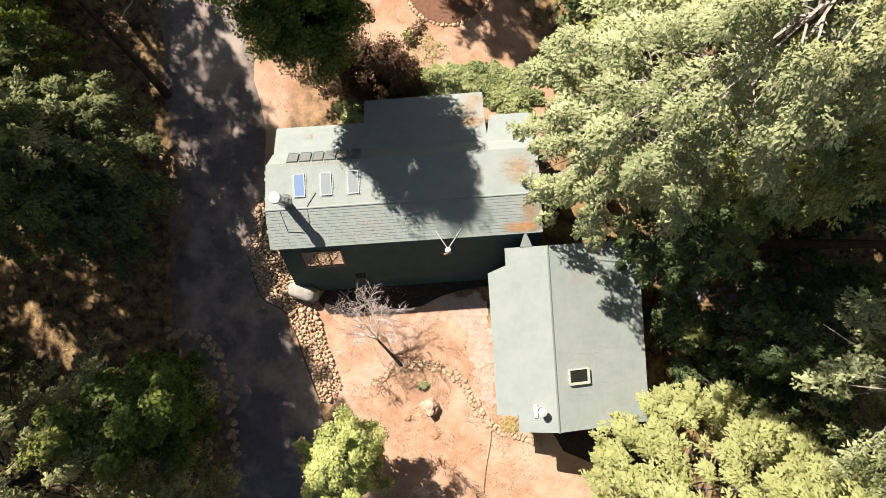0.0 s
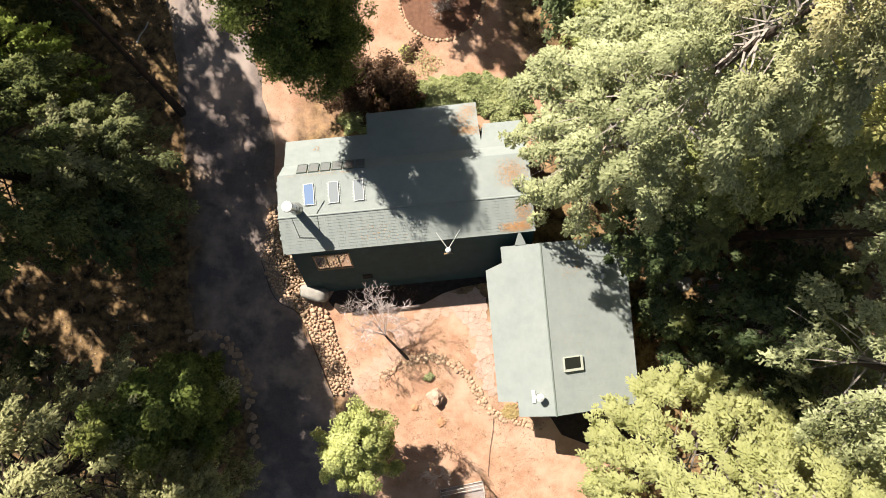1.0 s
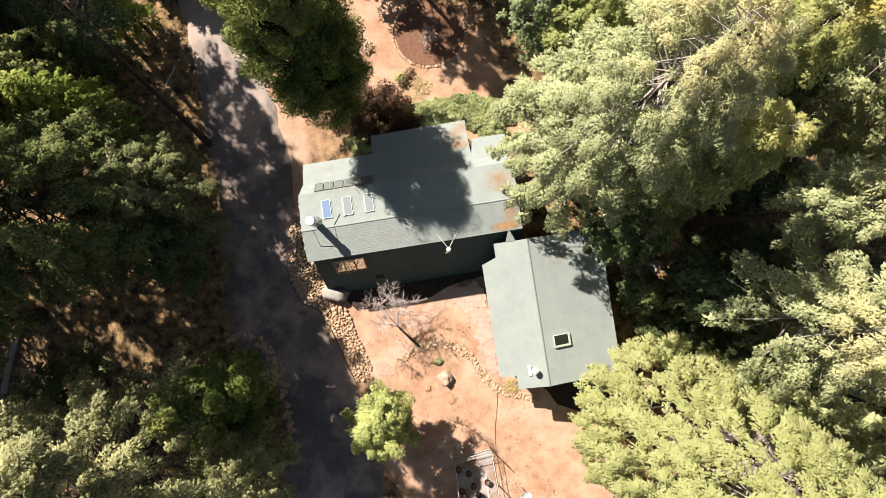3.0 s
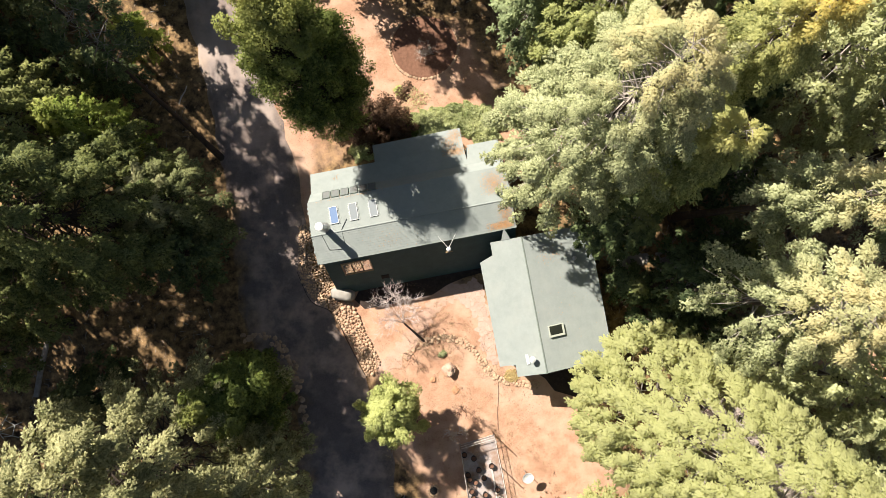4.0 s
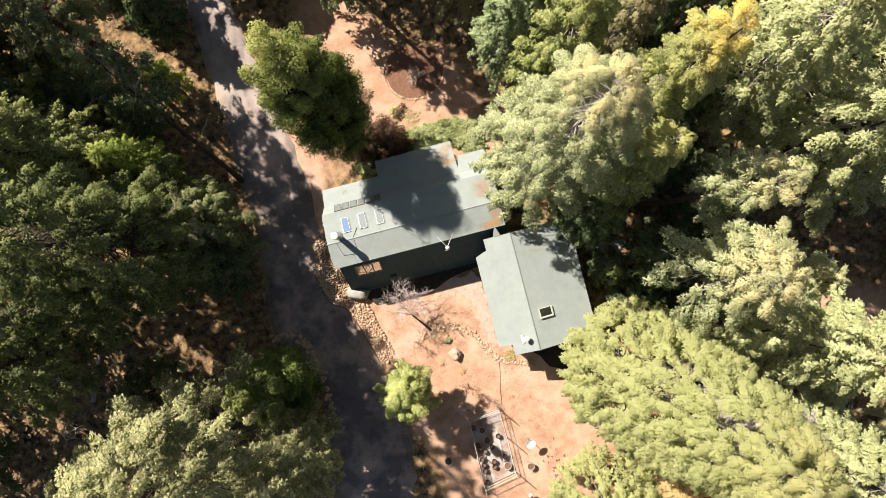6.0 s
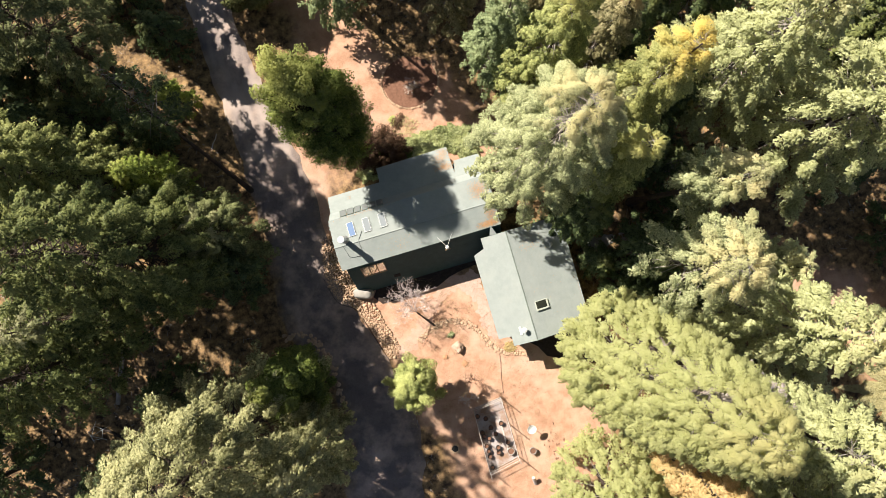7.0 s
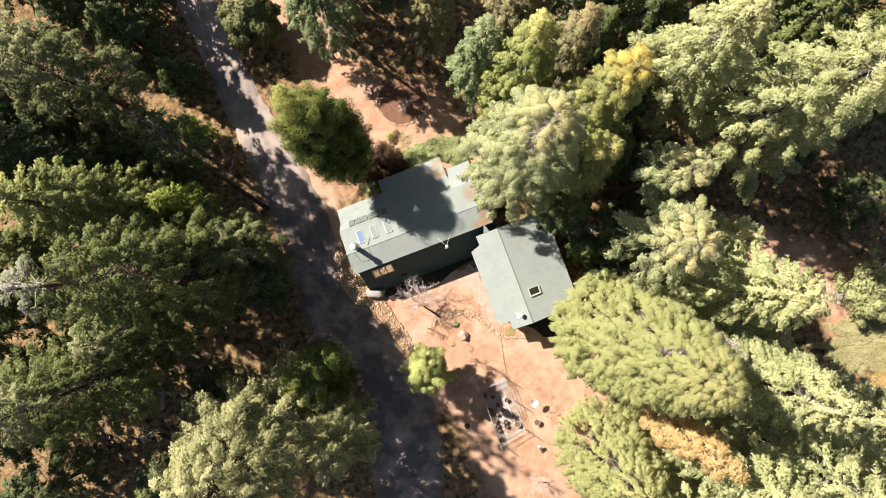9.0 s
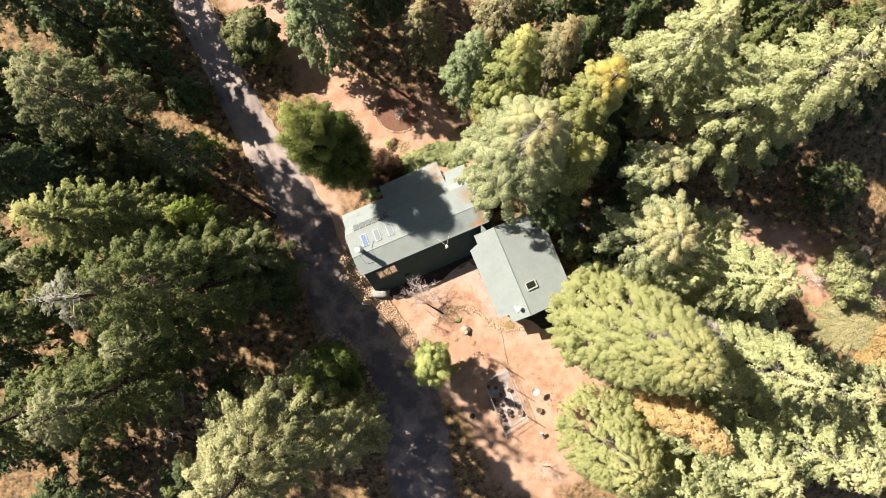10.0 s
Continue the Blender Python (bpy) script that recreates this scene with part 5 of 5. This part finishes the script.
post = part("leaning_post", tube(bmesh.new(), [(3.75, -25.1, 0.05), (3.6, -24.2, 0.9)], [0.18, 0.16], 10), M_PALEWOOD)
tagged(post, "short pale post at the edge of the yard", "post")

# ---- behind the wing ----
def build_table():
    table = base("picnic_table", pose(18.3, -3.2, 0, 0, 0, 8), "grey weathered picnic table behind the wing", "table")
    for k in range(5):
        part("plank", box(bmesh.new(), -0.9, 0.9, -0.38 + k * 0.155, -0.25 + k * 0.155, 0.70, 0.745, bevel=0.008), M_DEADWOOD, table)
    for y in (-0.75, 0.75):
        part("bench", box(bmesh.new(), -0.9, 0.9, y - 0.13, y + 0.13, 0.41, 0.45, bevel=0.008), M_DEADWOOD, table)
    for x in (-0.6, 0.6):
        for sy in (-1, 1):
            part("leg", tube(bmesh.new(), [(x, sy * 0.75, -0.02), (x, sy * 0.2, 0.70)], [0.05, 0.05], 4), M_DEADWOOD, table)
        part("brace", box(bmesh.new(), x - 0.03, x + 0.03, -0.85, 0.85, 0.34, 0.41), M_DEADWOOD, table)
    chest = part("storage_box", box(bmesh.new(), -0.28, 0.28, -0.2, 0.2, 0, 0.42, bevel=0.03), M_BLUE)
    chest.matrix_world = pose(19.3, -4.4, 0, 0, 0, 5)
    tagged(chest, "pale blue plastic storage box on the ground", "box")
    slabs = base("stone_patio", Matrix(), "row of grey stone slabs behind the wing", "path", kind="structure")
    for poly in cells(lambda x, y: 14.3 < x < 17.0 and -3.7 < y < -2.2, (14, 17.4, -4, -2), 0.7, 29):
        bm = bmesh.new()
        prism(bm, poly, lambda x, y: -0.06, lambda x, y: 0.05)
        part("slab", bm, M_CONCRETE, slabs)


build_table()

# ---- woodland clutter ----
def log(x, y, ln, r, turn, label, mat):
    ob = part("log", tube(bmesh.new(), [(-ln / 2, 0, r * 0.8), (-ln / 6, 0.05, r * 0.85), (ln / 5, -0.05, r * 0.9), (ln / 2, 0, r * 0.8)], [r, r * 0.97, r * 0.9, r * 0.8], 10), mat)
    ob.matrix_world = pose(x, y, 0, 0, 0, turn)
    tagged(ob, label, "log")


log(-38.0, -5.4, 1.6, 0.22, 25, "short cut log on the forest floor", M_PALEWOOD)
log(-20.1, 15.4, 1.6, 0.06, 60, "pale dead branch lying on the litter", M_PALEWOOD)
log(-34.2, -5.0, 6.5, 0.22, 72, "fallen birch-pale log on the forest floor", M_DEADWOOD)
log(-35.5, -11.5, 5.0, 0.14, -38, "thin fallen trunk in the litter", M_BARK)
rounds = base("log_round", pose(-42.4, -9.2, 0), "cut log round lying on the forest floor", "log", "log rounds")
part("bark", lathe(bmesh.new(), [(0.27, 0), (0.28, 0.3)], sides=14), M_BARK, rounds)
part("cut_face", lathe(bmesh.new(), [(0.255, 0.29), (0.25, 0.315)], sides=14), M_TAN, rounds)
for x, y in ((-41.9, -9.3), (-42.2, -9.9), (-41.7, -10.1), (-42.4, -10.5), (-41.8, -10.8)):
    copy_thing(rounds, pose(x, y, 0, 0, 0, 30 * x))
rack = base("metal_rack", pose(-37.8, -10.4, 0), "white metal rod frame standing on the forest floor", "frame")
foot = [(1.1 * math.cos(a), 1.1 * math.sin(a)) for a in (0.3, 1.6, 2.9, 4.1, 5.3)]
for k, (x, y) in enumerate(foot):
    part("rod", tube(bmesh.new(), [(x, y, 0), (0.1, 0, 1.5)], [0.025, 0.025], 5), M_WHITE, rack)
    nx, ny = foot[(k + 1) % 5]
    part("rod", tube(bmesh.new(), [(x * 0.7, y * 0.7, 0.45), (nx * 0.7, ny * 0.7, 0.45)], [0.02, 0.02], 5), M_WHITE, rack)


# ---- litter: needles on roofs, leaves and twigs on the dirt ----
def scatter(name, places, mat, label, category, parent_m=Matrix(), length=(0.06, 0.16), width=0.03, seed=0, tilt=0.25):
    rng = np.random.default_rng(seed)
    p = np.array(places)
    k = len(p)
    az = rng.uniform(0, 6.283, k)
    a = np.stack([np.cos(az), np.sin(az), rng.normal(0, tilt * 0.4, k)], 1)
    up = np.stack([rng.normal(0, tilt, k), rng.normal(0, tilt, k), np.ones(k)], 1)
    ln = rng.uniform(length[0], length[1], k)
    ob = leaves_mesh(name, mat, None, p, a, up, ln, np.full(k, width) * rng.uniform(0.6, 1.4, k), np.zeros(k))
    ob.matrix_world = parent_m
    return tagged(ob, label, category, kind="stuff")


def roof_needles():
    rng = np.random.default_rng(77)
    pts = []
    for z_of, x, y, sx, sy, n in ((ANNEX, 11.7, 7.5, 0.45, 0.35, 600), (ANNEX, 12.1, 8.1, 0.3, 0.25, 350), (LOW, 11.9, 6.7, 0.5, 0.2, 900), (LOW, 2.4, 6.4, 0.12, 0.12, 40),
                                  (NORTH, 14.2, 3.6, 0.5, 0.5, 1300), (SOUTH, 14.3, 0.35, 0.55, 0.16, 1500), (SOUTH, 14.7, 1.2, 0.3, 0.4, 700), (STEEP, 3.3, 4.86, 1.3, 0.05, 200),
                                  (NORTH, 3.3, 4.62, 1.3, 0.05, 130), (EAST, 17.5, -2.6, 0.7, 0.4, 120), (SOUTH, 6.0, 0.9, 1.2, 0.5, 160), (EAST, 18.0, -6.0, 1.4, 2.0, 70)):
        x_, y_ = rng.normal(x, sx, n), rng.normal(y, sy, n)
        for a, b in zip(x_, y_):
            if abs(a - x) < 2.2 * sx and abs(b - y) < 1.9 * sy and ((z_of not in (WEST, EAST) and 0.1 < a < 15.2) or (z_of is EAST and 15.7 < a < 20.9 and b < -0.9)):
                pts.append((a, b, z_of(a, b) + 0.035 + 0.01 * rng.random()))
    scatter("needle_litter", pts, M_NEEDLE, "orange fallen needles on the roofs", "litter", HOUSE, (0.04, 0.10), 0.02, 78)


roof_needles()


def yard_litter():
    rng = np.random.default_rng(91)
    brown, pale = [], []
    for n, ax, ay, bx, by, r in ((9500, -5, -6, 2, -9, 4.2), (17000, 0, -11, 3, -25, 6.0), (1500, -12, 7, -10.5, 14, 2.0), (1800, -4, 13.4, 4, 12.4, 2.2), (1800, -9, 30, -3, 18, 2.2)):
        t, ang, rad = rng.random(n), rng.uniform(0, 6.283, n), r * np.sqrt(rng.random(n))
        x, y = ax + t * (bx - ax) + rad * np.cos(ang), ay + t * (by - ay) + rad * np.sin(ang)
        for a, b in zip(x, y):
            q = noise.noise((a * 0.7, b * 0.7, 5.0)) + 0.4 * noise.noise((a * 2.1, b * 2.1, 9.0))
            if q > 0.02:
                (brown if rng.random() < 0.55 else pale).append((a, b, 0.03))
    scatter("leaf_litter", brown, M_LEAF, "scattered brown leaves and twigs on the dirt", "litter", Matrix(), (0.04, 0.14), 0.025, 92, 0.3)
    scatter("dry_grass", pale, M_STRAW, "scattered pale dry grass on the dirt", "litter", Matrix(), (0.05, 0.16), 0.02, 93, 0.3)
    spots = rng.normal((6.9, -23.0), (0.6, 1.2), (60, 2))
    scatter("dark_leaves", [(a, b, 0.04) for a, b in spots], M_MULCH, "dark fallen leaves at the edge of the yard", "litter", Matrix(), (0.15, 0.35), 0.12, 94, 0.5)


yard_litter()


def forest_litter():
    """Sticks and dry tufts under the trees."""
    rng = np.random.default_rng(51)
    n = 26000
    x, y = rng.uniform(-58, 58, n), rng.uniform(-44, 46, n)
    yard = np.min([capsule(x, y, *c) for c in YARDS], axis=0)
    free = (yard > 0.8) & ~((x > -11) & (x < 13) & (y > -13) & (y < 10)) & ~((x > -20) & (x < -7) & (y > -30) & (y < 30))
    pts = np.stack([x, y, np.full(n, 0.06)], 1)[free]
    k = len(pts) // 2
    scatter("forest_sticks", pts[:k], M_DEADWOOD, "sticks and twigs on the forest floor", "litter", Matrix(), (0.2, 0.9), 0.05, 52, 0.3)
    scatter("dry_grass", pts[k:], M_STRAW, "dry tan grass on the forest floor", "litter", Matrix(), (0.15, 0.4), 0.06, 53, 0.6)


forest_litter()


# ---- shingles ----
def shingle_rows(z_of, corner, along, uphill, width, rows, exposure, wide, inside, seed):
    """Places of shingles, row by row from the eave: matrices in the house's frame, with x along, y uphill, z out."""
    rng = random.Random(seed)
    out = []
    for r in range(rows):
        shift = rng.uniform(0, wide)
        for k in range(-1, int(width / wide) + 1):
            x = corner[0] + along[0] * (k * wide + shift) + uphill[0] * r * exposure
            y = corner[1] + along[1] * (k * wide + shift) + uphill[1] * r * exposure
            mx, my = x + along[0] * wide / 2 + uphill[0] * exposure / 2, y + along[1] * wide / 2 + uphill[1] * exposure / 2
            if not inside(mx, my):
                continue
            e = Vector((along[0], along[1], z_of(x + along[0], y + along[1]) - z_of(x, y))).normalized()
            u = Vector((uphill[0], uphill[1], z_of(x + uphill[0], y + uphill[1]) - z_of(x, y))).normalized()
            n = e.cross(u).normalized()
            out.append(Matrix.Translation((x, y, z_of(x, y))) @ Matrix((e, n.cross(e), n)).transposed().to_4x4() @ pose(0, 0, rng.uniform(0, 0.002)))
    return out


def shingle_mesh(wide, exposure, thick):
    w, d = wide - 0.005, exposure + 0.02
    v = [(0, 0, 0), (w, 0, 0), (w, d, 0), (0, d, 0), (0, 0, thick), (w, 0, thick), (w, d, 0.004), (0, d, 0.004)]
    return v, [(4, 5, 6, 7), (0, 1, 5, 4), (1, 2, 6, 5), (3, 0, 4, 7)]


def lay_shingles(parent, places, wide, exposure, thick, limit):
    v, f = shingle_mesh(wide, exposure, thick)
    me = bpy.data.meshes.new("shingle")
    me.from_pydata(v, [], f)
    me.materials.append(M_ROOF)
    rest_v, rest_f = [], []
    for k, m in enumerate(places):
        if k < limit:
            ob = new("shingle", me)
            ob.parent, ob.matrix_basis = parent, m
        else:
            o = len(rest_v)
            rest_v += [m @ Vector(q) for q in v]
            rest_f += [[o + i for i in q] for q in f]
    if rest_v:
        tagged(add_mesh("shingles", rest_v, rest_f, M_ROOF, parent), kind="stuff")


house_ob, wing_ob = bpy.data.objects["house"], bpy.data.objects["wing"]
WIDE, EXPO = 0.33, 0.185
south_rows = shingle_rows(SOUTH, (0, -0.03), (1, 0), (0, 1), LONG, 12, EXPO * 0.974, WIDE, lambda x, y: 0.1 < x < LONG - 0.1 and y < 2.12, 61)
lay_shingles(house_ob, south_rows, WIDE, EXPO, 0.02, 300)
more = shingle_rows(NORTH, (LONG, 4.74), (-1, 0), (0, -1), LONG, 14, EXPO, WIDE, lambda x, y: 0.1 < x < LONG - 0.1 and 2.2 < y < 4.72, 62)
more += shingle_rows(LOW, (LONG, 7.02), (-1, 0), (0, -1), LONG, 9, EXPO * 0.91, WIDE, lambda x, y: 0.6 < x < LONG - 0.1 and y > 5.45 and not 12.4 < x < 13.0, 63)
more += shingle_rows(ANNEX, (12.6, 8.52), (-1, 0), (0, -1), 7.1, 8, EXPO * 0.89, WIDE, lambda x, y: 5.75 < x < 12.45 and y > 7.08, 64)
lay_shingles(house_ob, more, WIDE, EXPO, 0.006, 0)
east_rows = shingle_rows(EAST, (20.98, -11.35), (0, 1), (-1, 0), 10.6, 30, EXPO * 0.976, WIDE, lambda x, y: 15.6 < x and -11.2 < y < -0.95, 65)
lay_shingles(wing_ob, sorted(east_rows, key=lambda m: m.translation.x), WIDE, EXPO, 0.011, 300)
west_rows = shingle_rows(WEST, (12.17, -0.8), (0, -1), (1, 0), 10.6, 19, EXPO * 0.957, WIDE,
                         lambda x, y: x < 15.5 and -11.2 < y < -0.95 and (x > 13.4 or (-10.3 < y and (y < -2.35 - 0.3 * (x - 12.2)))), 66)
lay_shingles(wing_ob, west_rows, WIDE, EXPO, 0.006, 0)
